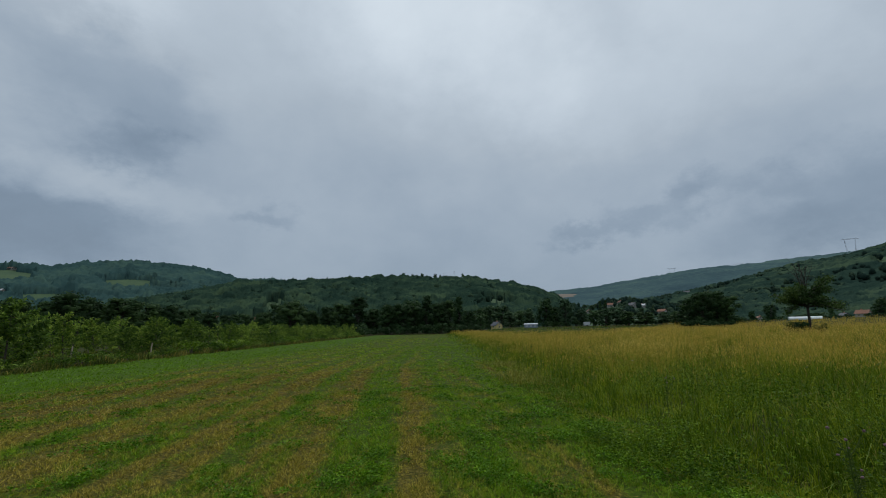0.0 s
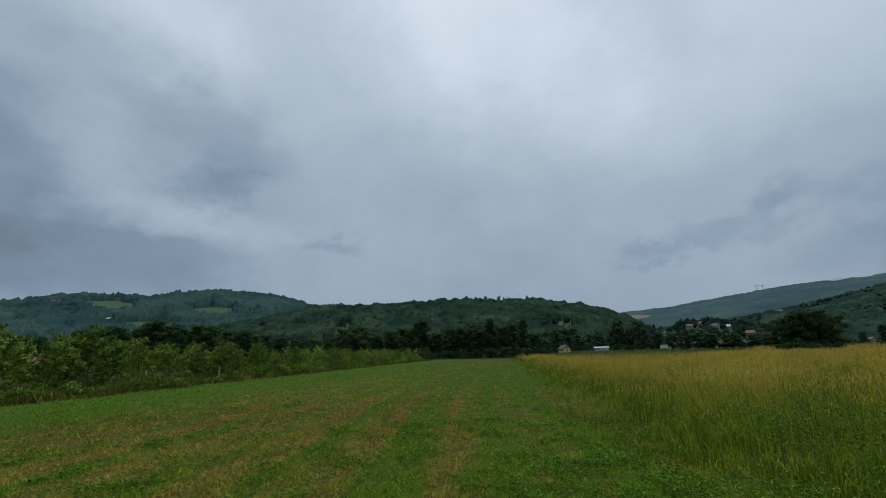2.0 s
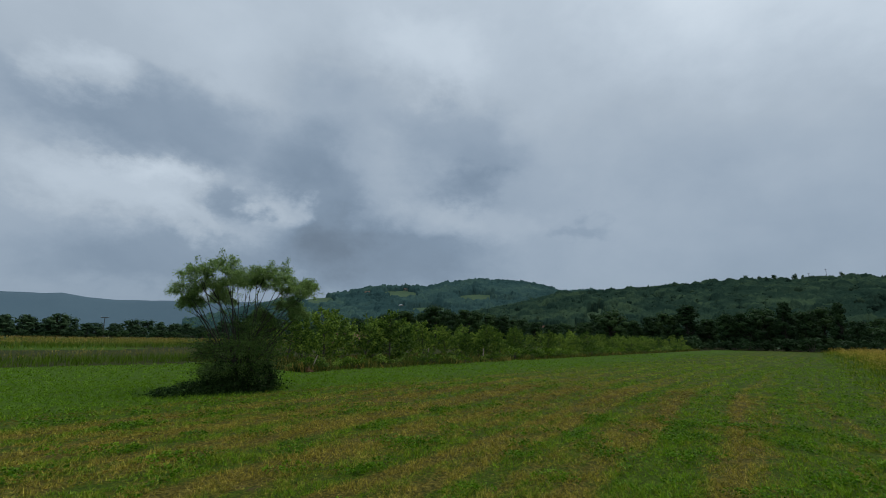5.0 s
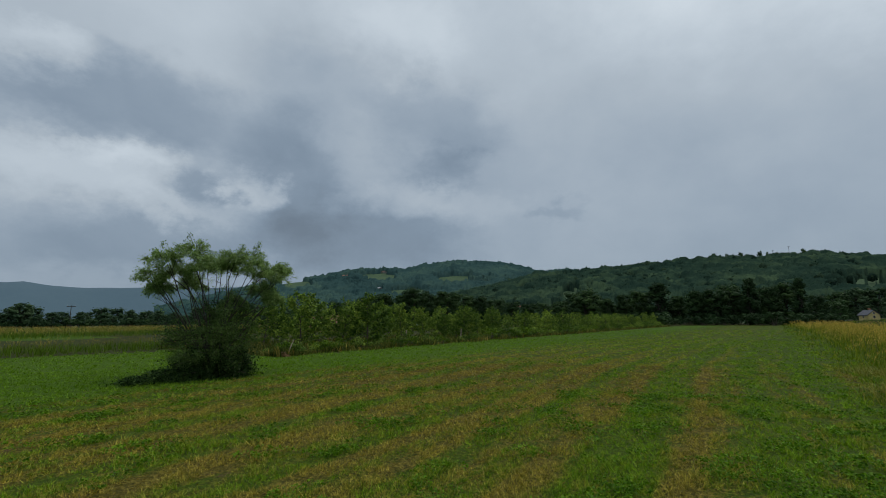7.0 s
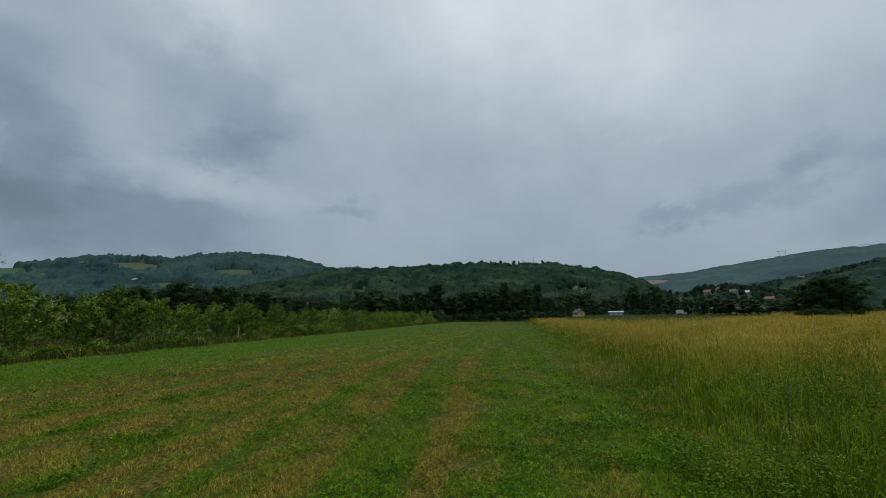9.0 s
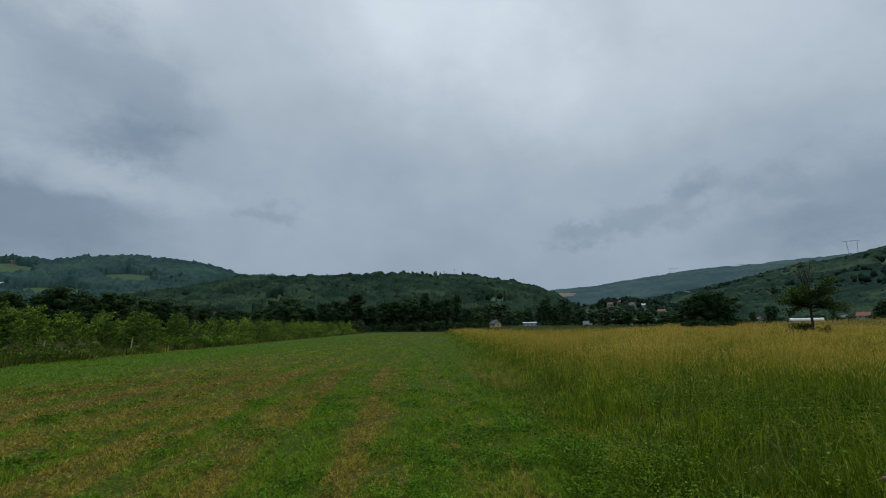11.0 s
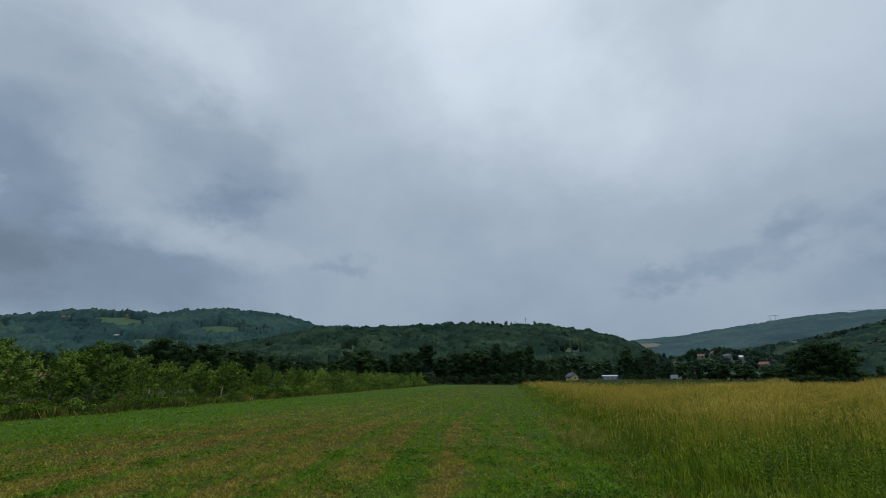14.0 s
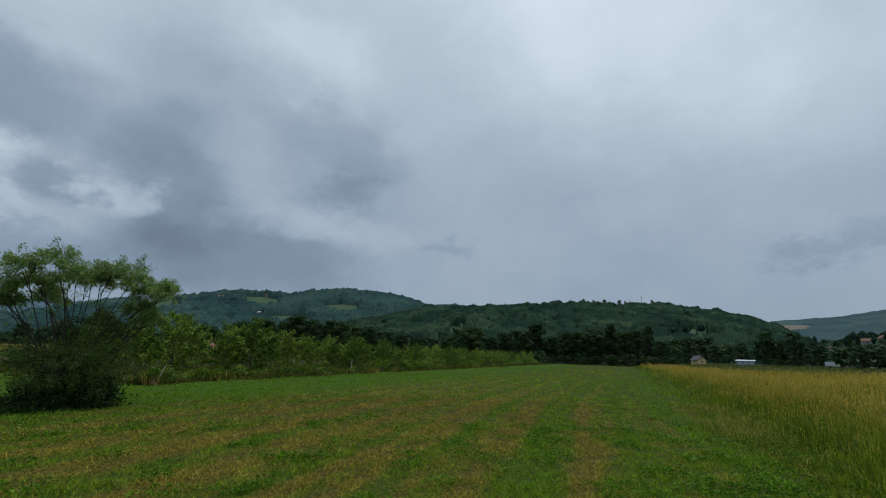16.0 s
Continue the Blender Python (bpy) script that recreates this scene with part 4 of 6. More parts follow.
for k, (a, r, e, wide) in enumerate(BESIDE_HOUSES):
    h = rise(a, r, e)
    (belt_trees if k % 2 else round_trees).plant(k + 2, *spot(a, r), k * 1.3, h / 10 * wide, h / 10, "dark green tree beyond the ripe grass near the houses", "tree", "trees beyond the ripe grass")
for k, (a, r, e, wide) in enumerate(BY_THE_ROAD):
    h = rise(a, r, e)
    (fine_trees if r < 160 else round_trees).plant(k + 1, *spot(a, r), k * 2.9, h / 10 * wide, h / 10, "broad dark tree with a dense crown by the road", "tree", "trees by the road")
for a, r, e in ((19.3, 230, 3.2), (19.9, 232, 3.25)):
    h = rise(a, r, e)
    poplars.plant(0, *spot(a, r), a, h / 10 * 0.8, h / 10, "slim upright poplar above the village roofs", "tree", "poplars")
for k in range(76):
    a = -99 + (k // 2) * 1.22 + rng.normal(0, 0.3)
    r = 250 + (k % 2) * 14 + rng.normal(0, 6)
    h = rng.uniform(7.0, 11.0) * (0.72 if k % 5 == 2 else 1) * (0.85 if k % 2 else 1)
    h = min(h, 7.0) if abs(a + 76.9) < 1.6 else h
    belt_trees.plant(k, *spot(a, r), k * 2.2, h / 10 * 1.35, h / 10, "dark broadleaf tree of the belt behind the hay strips", "tree", "tree belt behind the hay strips")
# garden trees among the village houses
for k in range(48):
    a = 15.2 + k * 0.26 + rng.normal(0, 0.15)
    r = 385 + (k * 37 % 170)
    if any(abs(a - ha) < 0.35 and hr - 45 < r < hr + 8 for ha, hr, *rest in HOUSES):
        continue
    h = rng.uniform(4.0, 7.0)
    belt_trees.plant(k, *spot(a, r), k * 1.9, h / 10 * 1.6, h / 10, "green garden tree between the village houses", "tree", "village garden trees")
# single trees that stand out along the crest of the middle hill
for k, (a, e) in enumerate(((-5.3, 7.2), (-4.1, 7.05), (-3.5, 6.95), (-2.8, 7.08), (-1.1, 7.05), (-0.5, 6.9), (0.3, 6.8), (2.5, 6.95), (3.1, 6.75), (3.9, 6.6), (4.7, 6.4), (5.4, 6.35), (5.95, 6.05), (6.75, 5.9), (7.7, 5.75),
                            (8.8, 5.5), (10.0, 5.2), (-10.2, 6.65), (-8.9, 6.7), (-7.4, 6.75), (-6.6, 6.8))):
    h = rise(a, 716, e)
    belt_trees.plant(k, *spot(a, 716), k * 1.3, h / 10 * (0.55 if k % 3 else 0.8), h / 10, "dark broadleaf tree standing out on the wooded crest", "tree", "crest trees")
# second rank, to fill the gaps
for k in range(20):
    a = -22 + k * 1.4 + rng.normal(0, 0.3)
    r = 172 + rng.normal(0, 8)
    h = rng.uniform(5.0, 7.5)
    round_trees.plant(k + 3, *spot(a, r), k * 0.9, h / 10 * 1.3, h / 10, "low dark broadleaf tree in the belt behind the field", "tree", "trees closing the field")


def shrub(rng, leaf_mat, count, leaf, clumps=9):
    """A shrub 1 m high: several stems and leaf clumps down to the ground."""
    base = new("shrub")
    limbs, cs = [], []
    for i in range(clumps):
        th, d = rng.uniform(0, 6.28), rng.uniform(0.08, 0.55)
        c = np.array([d * math.cos(th), d * math.sin(th), rng.uniform(0.22, 0.78) * (1.1 - 0.6 * d)])
        limbs.append((np.array([[0.05 * math.cos(th), 0.05 * math.sin(th), -0.05], c * 0.5, c]), [0.02, 0.013, 0.004]))
        cs.append(c)
    part("branchwork", tubes_mesh("branchwork", limbs, M_BARK, 4), base)
    q = shell_leaves(rng, np.array(cs), rng.uniform(0.16, 0.30, clumps), count, leaf, leaf * 0.6)
    q[..., 2] = np.maximum(q[..., 2], 0.02)
    part("foliage", mesh("foliage", q, [(quads(count), 0)], [leaf_mat]), base)
    return base


far_shrubs = Stand([shrub(rng, M_BROAD, 260, 0.17), shrub(rng, M_BROAD, 260, 0.17), shrub(rng, M_BROAD, 260, 0.17)])
for k in range(34):
    a = -21 + k * 0.76 + rng.normal(0, 0.2)
    r = 131 + rng.normal(0, 3)
    h = rng.uniform(1.8, 3.8)
    far_shrubs.plant(k, *spot(a, r), k * 1.1, h * 1.35, h, "dark bushy undergrowth at the foot of the trees", "shrub", "undergrowth at the field's end")
for k in range(62):
    a = 4.5 + k * 0.68 + rng.normal(0, 0.2)
    r = (188 if a < 28 or a > 33 else 141) + rng.normal(0, 4)
    h = rng.uniform(1.7, 3.2) * (0.62 if a > 34 else 1)
    if 9.3 < a < 12.3 or 36 < a < 41 or 5.6 < a < 7.2 or 16.8 < a < 18.4:
        continue
    far_shrubs.plant(k, *spot(a, r), k * 1.9, h * 1.5, h, "dark green hedge shrub along the far field edge", "shrub", "hedge along the far edge")
for k in range(30):
    a = -96 + k * 1.4 + rng.normal(0, 0.3)
    h = rng.uniform(3, 4.6)
    far_shrubs.plant(k, *spot(a, 240 + rng.normal(0, 4)), k * 1.7, h * 1.6, h, "dark undergrowth of the tree belt", "shrub", "undergrowth of the belt")


for k in range(22):
    a = 33.5 + k * 0.72 + rng.normal(0, 0.15)
    if any(abs(a - house[0]) < 0.75 for house in NEAR_HOUSES):
        continue
    h = rng.uniform(2.2, 3.2)
    far_shrubs.plant(k, *spot(a, 232 + rng.normal(0, 3)), k * 1.3, h * 1.7, h, "dense green hedge shrub before the roadside houses", "shrub", "roadside hedge")


# ---------- the orchard row ----------
def fruit_tree(rng, height, count, leaf):
    """A young fruit tree: short trunk, rising whorled branches set with leaves along their length."""
    base = new("fruit_tree")
    spine = curve_points((0, 0, -0.1), (rng.normal(0, 0.06), rng.normal(0, 0.06), 1), height * 1.02, (0, 0, 0.3), rng, 7, 0.05)
    limbs = [(spine, np.linspace(0.055, 0.008, 7))]
    at, way = [], []
    n = 26
    for i in range(n):
        f = 0.1 + 0.88 * (i + rng.random()) / n
        k = f * 6
        i0 = min(5, int(k))
        p = spine[i0] + (spine[i0 + 1] - spine[i0]) * (k - i0)
        th = i * 2.4 + rng.normal(0, 0.3)
        ln = height * (0.40 * (1 - f) + 0.13) * rng.uniform(0.55, 1.35)
        b = curve_points(p, (math.cos(th), math.sin(th), 0.35), ln, (0, 0, 0.6), rng, 5, 0.1)
        limbs.append((b, np.linspace(0.018, 0.004, 5)))
        m = int(count * ln / (height * 8.2)) + 8
        s = rng.random(m) ** 0.5 * 3.99
        j = s.astype(int)
        q = b[j] + (b[j + 1] - b[j]) * (s - j)[:, None] + rng.normal(0, 0.045, (m, 3))
        at.append(q)
        way.append(unit(rng.normal(size=(m, 3)) + [math.cos(th) * 0.4, math.sin(th) * 0.4, 0.1]))
    part("trunk", tubes_mesh("trunk", limbs, M_BARK, 3), base)
    at, way = np.concatenate(at), np.concatenate(way)
    q = leaves(rng, at, way, leaf * rng.uniform(0.7, 1.3, len(at)), leaf * 0.5)
    part("crown", mesh("crown", q, [(quads(len(q)), 0)], [M_PLUM]), base)
    return base


rng = np.random.default_rng(31)
near_fruit = Stand([fruit_tree(rng, 3.0, 2100, 0.165) for _ in range(6)])
far_fruit = Stand([fruit_tree(rng, 3.0, 750, 0.21) for _ in range(4)])
for row, x in enumerate((-22.6, -25.9, -29.6, -33.6)):
    for k in range(36):
        y = 10.5 + k * 2.9 + rng.normal(0, 0.35) + row * 0.8
        if y < 14 + row * 1.0 or (rng.random() < 0.12 and k > 3):
            continue
        near = y < 46 and row < 2
        h = (2.85 - 0.55 * float(smooth(24, 55, y)) + 0.25 * float(smooth(70, 105, y))) * rng.uniform(0.7, 1.2) + (0.2 if row else 0)
        if near and abs(y - 22) < 1.6 and row == 0:
            h = 3.4
        (near_fruit if near else far_fruit).plant(k * 3 + row, x + rng.normal(0, 0.3) - 0.012 * y, y, 0, rng.uniform(0, 6.28), h / 3 * rng.uniform(0.95, 1.25), h / 3,
                                                  "young fruit tree with light green leaves in the orchard", "fruit tree", "orchard trees")

orchard_shrubs = Stand([shrub(rng, M_PLUM, 480, 0.095, 11), shrub(rng, M_HERB, 480, 0.095, 11), shrub(rng, M_PLUM, 480, 0.095, 8), shrub(rng, M_HERB, 480, 0.095, 9)])
for k in range(140):
    y = 13.0 + 98 * ((k + rng.random()) / 140) ** 1.35
    h = rng.uniform(0.5, 1.35) * (1.3 if y > 85 else 0.7 if y < 32 else 1)
    orchard_shrubs.plant(k, -19.6 - abs(rng.normal(0, 1.6)) - 0.012 * y, y, 0, k * 1.3, h * 1.25, h, "low leafy sucker shrub at the orchard edge", "shrub", "shrubs at the orchard edge")

# ---------- the willow ----------
WILLOW = (-13.9, 6.75)


def willow_tree():
    rng = np.random.default_rng(41)
    base = new("willow")
    limbs, at, way = [], [], []

    def twig_leaves(b, m, spread, lo=0.0):
        s = (lo + (1 - lo) * rng.random(m)) * (len(b) - 1.01)
        j = s.astype(int)
        p = b[j] + (b[j + 1] - b[j]) * (s - j)[:, None]
        d = unit(b[j + 1] - b[j])
        at.append(p + rng.normal(0, spread, (m, 3)))
        way.append(unit(d + rng.normal(size=(m, 3)) * 0.7 + [0, 0, -0.15]))

    # long rising stems that fan out and carry rounded airy heads: across, away, height, size
    heads = [(-1.62, 0.2, 2.9, 0.44), (-1.35, -0.3, 3.4, 0.44), (-1.5, 0.5, 2.6, 0.36), (-1.05, 0.4, 3.1, 0.42), (-0.7, 0.1, 3.65, 0.52), (-0.4, -0.5, 3.2, 0.42), (0.1, 0.5, 3.3, 0.5),
             (0.45, -0.2, 3.45, 0.52), (0.85, 0.2, 3.5, 0.6), (1.1, -0.5, 3.1, 0.44), (1.65, 0.1, 3.0, 0.52), (1.9, 0.4, 3.25, 0.28), (1.3, 0.6, 2.6, 0.40), (-0.7, 0.9, 2.75, 0.42)]
    heads += [(1.6, -0.2, 2.3, 0.26), (0.5, 0.3, 2.2, 0.34)]
    ux, uy = 0.44, 0.90   # across the view from the field, and away
    for hx, hy, hz, size in heads:
        tip = np.array([hx * ux - hy * uy, hx * uy + hy * ux, hz])
        foot = np.array([rng.normal(0, 0.13), rng.normal(0, 0.13), -0.1])
        for twin in range(2):
            end = tip + rng.normal(0, 0.32 * size, 3) * twin
            s = np.linspace(0, 1, 7)[:, None]
            line = foot + (end - foot) * s + [0, 0, 1] * (0.22 * np.sin(s * np.pi)) * rng.uniform(-0.6, 1.2) + unit(end * [1, 1, 0]) * (-0.3 * np.sin(s * np.pi)) * rng.uniform(-0.3, 1.1)
            line[1:6] += rng.normal(0, 0.045, (5, 3))
            limbs.append((line, np.linspace(0.034 - 0.010 * twin, 0.007, 7)))
            for k in (4, 5):
                d = unit(unit(line[k] - line[k - 1]) + rng.normal(0, 0.55, 3))
                b = curve_points(line[k], d, rng.uniform(0.4, 0.9), (0, 0, 0.3), rng, 5, 0.12)
                limbs.append((b, np.linspace(0.009, 0.002, 5)))
                twig_leaves(b, 20, 0.04, 0.6)
        for i in range(56):
            d = unit(rng.normal(size=3))
            d[2] = abs(d[2]) * 1.1 - 0.25
            p = tip + d * size * rng.uniform(0.25, 0.95) * [1, 1, 0.85]
            b = curve_points(p, unit(d * [1, 1, 0.6] + rng.normal(0, 0.45, 3)), size * rng.uniform(0.3, 0.65), (0, 0, -0.55), rng, 4, 0.14)
            limbs.append((b, [0.006, 0.004, 0.003, 0.002]))
            twig_leaves(b, 44, 0.04, 0.05)
    upper = sum(len(p) for p in at)
    # lower, spreading sprays nearer the ground, with a leafy column up the middle
    for i in range(300):
        th = rng.uniform(0, 6.28)
        column = i % 4 == 0
        z = 1.1 + rng.random() * 1.1 if column else 0.35 + rng.random() ** 1.3 * 1.05
        r = math.sqrt(rng.random()) * (0.42 if column else 0.55 + 0.45 * min(z, 1.0))
        p = np.array([r * math.cos(th) + (0.28 * ux if column else -0.05 * ux), r * math.sin(th) + (0.28 * uy if column else -0.05 * uy), z])
        b = curve_points(p, (math.cos(th), math.sin(th), rng.uniform(-0.2, 0.9)), rng.uniform(0.25, 0.6), (0, 0, -0.35), rng, 5, 0.14)
        b[:, 2] = np.maximum(b[:, 2], 0.03)
        limbs.append((b, [0.011, 0.008, 0.006, 0.004, 0.002]))
        twig_leaves(b, 62, 0.06)
    for i in range(16):
        th = 3.9 + rng.normal(0, 0.5)
        b = curve_points((0.5 * math.cos(th), 0.5 * math.sin(th), rng.uniform(0.7, 1.3)), (math.cos(th), math.sin(th), 0.35), rng.uniform(0.6, 1.3), (0, 0, -0.35), rng, 6, 0.1)
        limbs.append((b, np.linspace(0.012, 0.003, 6)))
        twig_leaves(b, 50, 0.08, 0.25)
    part("branchwork", tubes_mesh("branchwork", limbs, M_BARK_DARK, 4), base)
    at, way = np.concatenate(at), np.concatenate(way)
    q = leaves(rng, at, way, rng.uniform(0.05, 0.105, len(at)), rng.uniform(0.016, 0.027, len(at)))
    q[..., 2] = np.maximum(q[..., 2], 0.01)
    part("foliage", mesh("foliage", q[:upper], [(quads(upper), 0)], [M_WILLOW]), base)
    # lower sprays wear the darkened leaf colour that stands for shade
    part("lower_foliage", mesh("lower_foliage", q[upper:], [(quads(len(q) - upper), 0)], [M_WILLOW_SHADED]), base)
    base.location = (*WILLOW, 0)
    base.scale = (1.03, 1.03, 1.02)
    tagged(base, "many-stemmed willow bush with airy rounded heads on mown grass", "willow")


willow_tree()


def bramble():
    """A bramble thicket that fills the foot of the willow, its near-black leaves painting the shade there."""
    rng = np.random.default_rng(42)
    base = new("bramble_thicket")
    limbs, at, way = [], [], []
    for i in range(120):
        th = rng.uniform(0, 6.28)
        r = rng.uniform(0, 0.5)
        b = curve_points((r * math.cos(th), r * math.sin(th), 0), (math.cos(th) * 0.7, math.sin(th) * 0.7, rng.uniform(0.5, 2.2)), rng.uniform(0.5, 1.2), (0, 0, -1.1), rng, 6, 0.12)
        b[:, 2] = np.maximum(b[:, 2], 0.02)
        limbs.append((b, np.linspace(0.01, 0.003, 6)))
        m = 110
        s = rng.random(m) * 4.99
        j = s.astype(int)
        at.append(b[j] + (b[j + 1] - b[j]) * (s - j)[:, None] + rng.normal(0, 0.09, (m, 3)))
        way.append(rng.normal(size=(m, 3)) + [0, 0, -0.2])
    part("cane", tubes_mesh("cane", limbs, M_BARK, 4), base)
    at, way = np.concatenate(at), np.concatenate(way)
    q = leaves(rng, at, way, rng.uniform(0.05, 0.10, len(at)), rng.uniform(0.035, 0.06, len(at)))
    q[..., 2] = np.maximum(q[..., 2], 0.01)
    part("foliage", mesh("foliage", q, [(quads(len(q)), 0)], [M_BRAMBLE_SHADED]), base)
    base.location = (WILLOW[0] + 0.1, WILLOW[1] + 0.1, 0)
    tagged(base, "bramble thicket under the willow, its green darkened for shade", "bramble")


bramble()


def lone_tree():
    """An old fruit tree in the ripe grass, with bare twigs over a flat, wide crown."""
    rng = np.random.default_rng(43)
    base = new("fruit_tree")
    limbs = [(np.array([[0, 0, -0.1], [0.05, 0, 0.9], [0.1, 0.05, 2.0], [0, 0.1, 2.9]]), [0.12, 0.095, 0.085, 0.06])]
    at, way = [], []
    for i in range(46):
        th = i * 2.4 + rng.normal(0, 0.3)
        p = np.array([0.05, 0.05, rng.uniform(1.95, 2.9)])
        ln = rng.uniform(1.2, 2.6) * (1.1 if math.cos(th - 5.6) > 0 else 0.95)
        b = curve_points(p, (math.cos(th), math.sin(th), rng.uniform(-0.05, 0.6)), ln, (0, 0, -0.1), rng, 6, 0.14)
        limbs.append((b, np.linspace(0.06, 0.012, 6)))
        m = int(rng.uniform(60, 340))
        s = (0.3 + 0.7 * rng.random(m)) * 4.99
        j = s.astype(int)
        at.append(b[j] + (b[j + 1] - b[j]) * (s - j)[:, None] + rng.normal(0, 0.15, (m, 3)) * [1, 1, 0.6])
        way.append(rng.normal(size=(m, 3)))
    for i in range(13):
        th = rng.uniform(0, 6.28)
        b = curve_points((0.05, 0.1, 2.8), (math.cos(th) * 0.3, math.sin(th) * 0.3, 1), rng.uniform(1.6, 2.7), (0, 0, 0.2), rng, 6, 0.14)
        limbs.append((b, np.linspace(0.035, 0.006, 6)))
        for s in (2, 3, 4):
            d = unit(rng.normal(size=3) + [0, 0, 0.7])
            limbs.append((curve_points(b[s], d, 0.8, (0, 0, 0.1), rng, 4, 0.15), np.linspace(0.013, 0.004, 4)))
    part("trunk", tubes_mesh("trunk", limbs, M_BARK_DARK, 5), base)
    at, way = np.concatenate(at), np.concatenate(way)
    q = leaves(rng, at, way, rng.uniform(0.10, 0.20, len(at)), 0.085)
    part("crown", mesh("crown", q, [(quads(len(q)), 0)], [M_LONE]), base)
    base.location = spot(39.6, 62)
    base.scale = (1.42, 1.42, 1.58)
    tagged(base, "old fruit tree with bare upper twigs standing in ripe grass", "fruit tree")


lone_tree()
lone_shrubs = Stand([shrub(rng, M_BROAD, 600, 0.12, 10), shrub(rng, M_WEED, 500, 0.12, 8)])
for k, (a, r, h) in enumerate(((37.9, 61, 1.2), (38.5, 60.5, 1.9), (39.0, 60.3, 2.0), (40.6, 61.5, 1.6))):
    lone_shrubs.plant(k, *spot(a, r), k, h * 0.75, h, "dark shrub at the foot of the lone fruit tree", "shrub", "shrubs round the lone tree")


# ---------- grass ----------
THISTLES = [(2.62, 2.12), (2.87, 2.31), (2.78, 2.0), (3.05, 5.8)]
def blades(rng, xy, z, height, width, lean=0.35, bend=0.25):
    """Tapered blades with a bend: five points, a quad and a tip."""
    n = len(xy)
    th = rng.uniform(0, 6.28, n)
    face = np.stack([np.cos(th), np.sin(th), np.zeros(n)], -1)
    dr = rng.uniform(0, 6.28, n)
    off = np.stack([np.cos(dr), np.sin(dr), np.zeros(n)], -1) * (rng.normal(0, lean, n) * height)[:, None]
    p0 = np.concatenate([xy, z[:, None]], 1)
    mid = p0 + off * 0.35 + np.array([0, 0, 1]) * (height * 0.55)[:, None]
    tip = p0 + off * (1 + bend) + np.array([0, 0, 1]) * (height * np.sqrt(np.clip(1 - (np.linalg.norm(off, axis=1) / height) ** 2 * 0.6, 0.2, 1)))[:, None]
    w = (face * width[:, None]) / 2
    v = np.stack([p0 - w, p0 + w, mid + w * 0.8, mid - w * 0.8, tip], 1)
    return v, tip


def blade_faces(n, start=0):
    i = start + 5 * np.arange(n)[:, None]
    return i + [[0, 1, 2, 3]], i + [[3, 2, 4]]


def sector(rng, n, az0, az1, r0, r1):
    a = np.radians(rng.uniform(az0, az1, n))
    r = np.sqrt(rng.uniform(r0 * r0, r1 * r1, n))
    return np.stack([r * np.sin(a), r * np.cos(a)], -1)


def edge_x(y):
    """Where the tall grass begins beside the mown strip."""
    return 2.55 - 0.018 * y + 0.16 * np.sin(y * 0.9) + 0.12 * np.sin(y * 2.3 + 1)


def tall_grass(name, seed, bands, inside, label, mats):
    """bands: azimuths, distances, blades per square metre, blade width, height, share with seed heads."""
    rng = np.random.default_rng(seed)
    vs, q4, t3, heads, n0, near_heads = [], [], [], [], 0, 0
    for az0, az1, r0, r1, dens, wid, hgt, share in bands:
        n = int(radians(az1 - az0) * (r1 * r1 - r0 * r0) / 2 * dens)
        xy = sector(rng, n, az0, az1, r0, r1)
        xy = xy[inside(xy)]
        thin = np.sin(xy[:, 0] * 2.6 + 1.8 * np.sin(xy[:, 1] * 1.9)) + np.sin(xy[:, 1] * 3.1 + 1.7 * np.sin(xy[:, 0] * 2.2)) + 0.6 * np.sin(xy[:, 0] * 0.9 - xy[:, 1] * 0.7)
        xy = xy[rng.random(len(xy)) < 0.25 + 0.75 * smooth(-1.2, 0.7, thin)]
        n = len(xy)
        near_edge = smooth(-0.9, 1.9, xy[:, 0] - edge_x(xy[:, 1]) + 0.35 * np.sin(xy[:, 1] * 1.7) + 0.25 * np.sin(xy[:, 1] * 0.6 + 1)) if name == "ripe_grass" else np.ones(n)
        tuft = 0.84 + 0.17 * np.sin(xy[:, 0] * 1.3 + 2 * np.sin(xy[:, 1] * 0.7)) + 0.10 * np.sin(xy[:, 1] * 2.9 + xy[:, 0] + 1.5 * np.sin(xy[:, 0] * 2.3)) + 0.07 * np.sin(xy[:, 0] * 5.1 + 2 * np.sin(xy[:, 1] * 3.3))
        is_head = rng.random(n) < share * near_edge
        h = hgt * tuft * np.where(is_head, rng.uniform(0.9, 1.12, n), rng.uniform(0.4, 0.95, n)) * (0.16 + 0.84 * near_edge)
        v, tip = blades(rng, xy, ground_z(xy[:, 0], xy[:, 1]) - 0.02, h, wid * rng.uniform(0.6, 1.3, n) * np.where(is_head, 0.55, 1), np.where(is_head, 0.26, 0.5 if r0 > 15 else 0.72))
        vs.append(v.reshape(-1, 3))
        a, b = blade_faces(n, n0)
        q4.append(a)
        t3.append(b)
        n0 += 5 * n
        tp = tip[is_head]
        way = np.stack([rng.normal(0, 0.35, len(tp)), rng.normal(0, 0.35, len(tp)), np.full(len(tp), 0.9)], -1)
        heads.append(leaves(rng, tp - unit(way) * 0.03, way, rng.uniform(0.05, 0.11, len(tp)) * (1 + wid * 8), np.maximum(0.005, wid * 0.6)))
        near_heads += len(tp) if r1 <= 9 else 0
    hd = np.concatenate(heads)
    v = np.concatenate(vs + [hd.reshape(-1, 3)])
    me = mesh(name, v, [(np.concatenate(q4), 0), (np.concatenate(t3), 0), (quads(len(hd), n0)[near_heads:], 1), (quads(len(hd), n0)[:near_heads], 2)], mats)
    return tagged(new(name, me), label, "grass", kind="stuff")


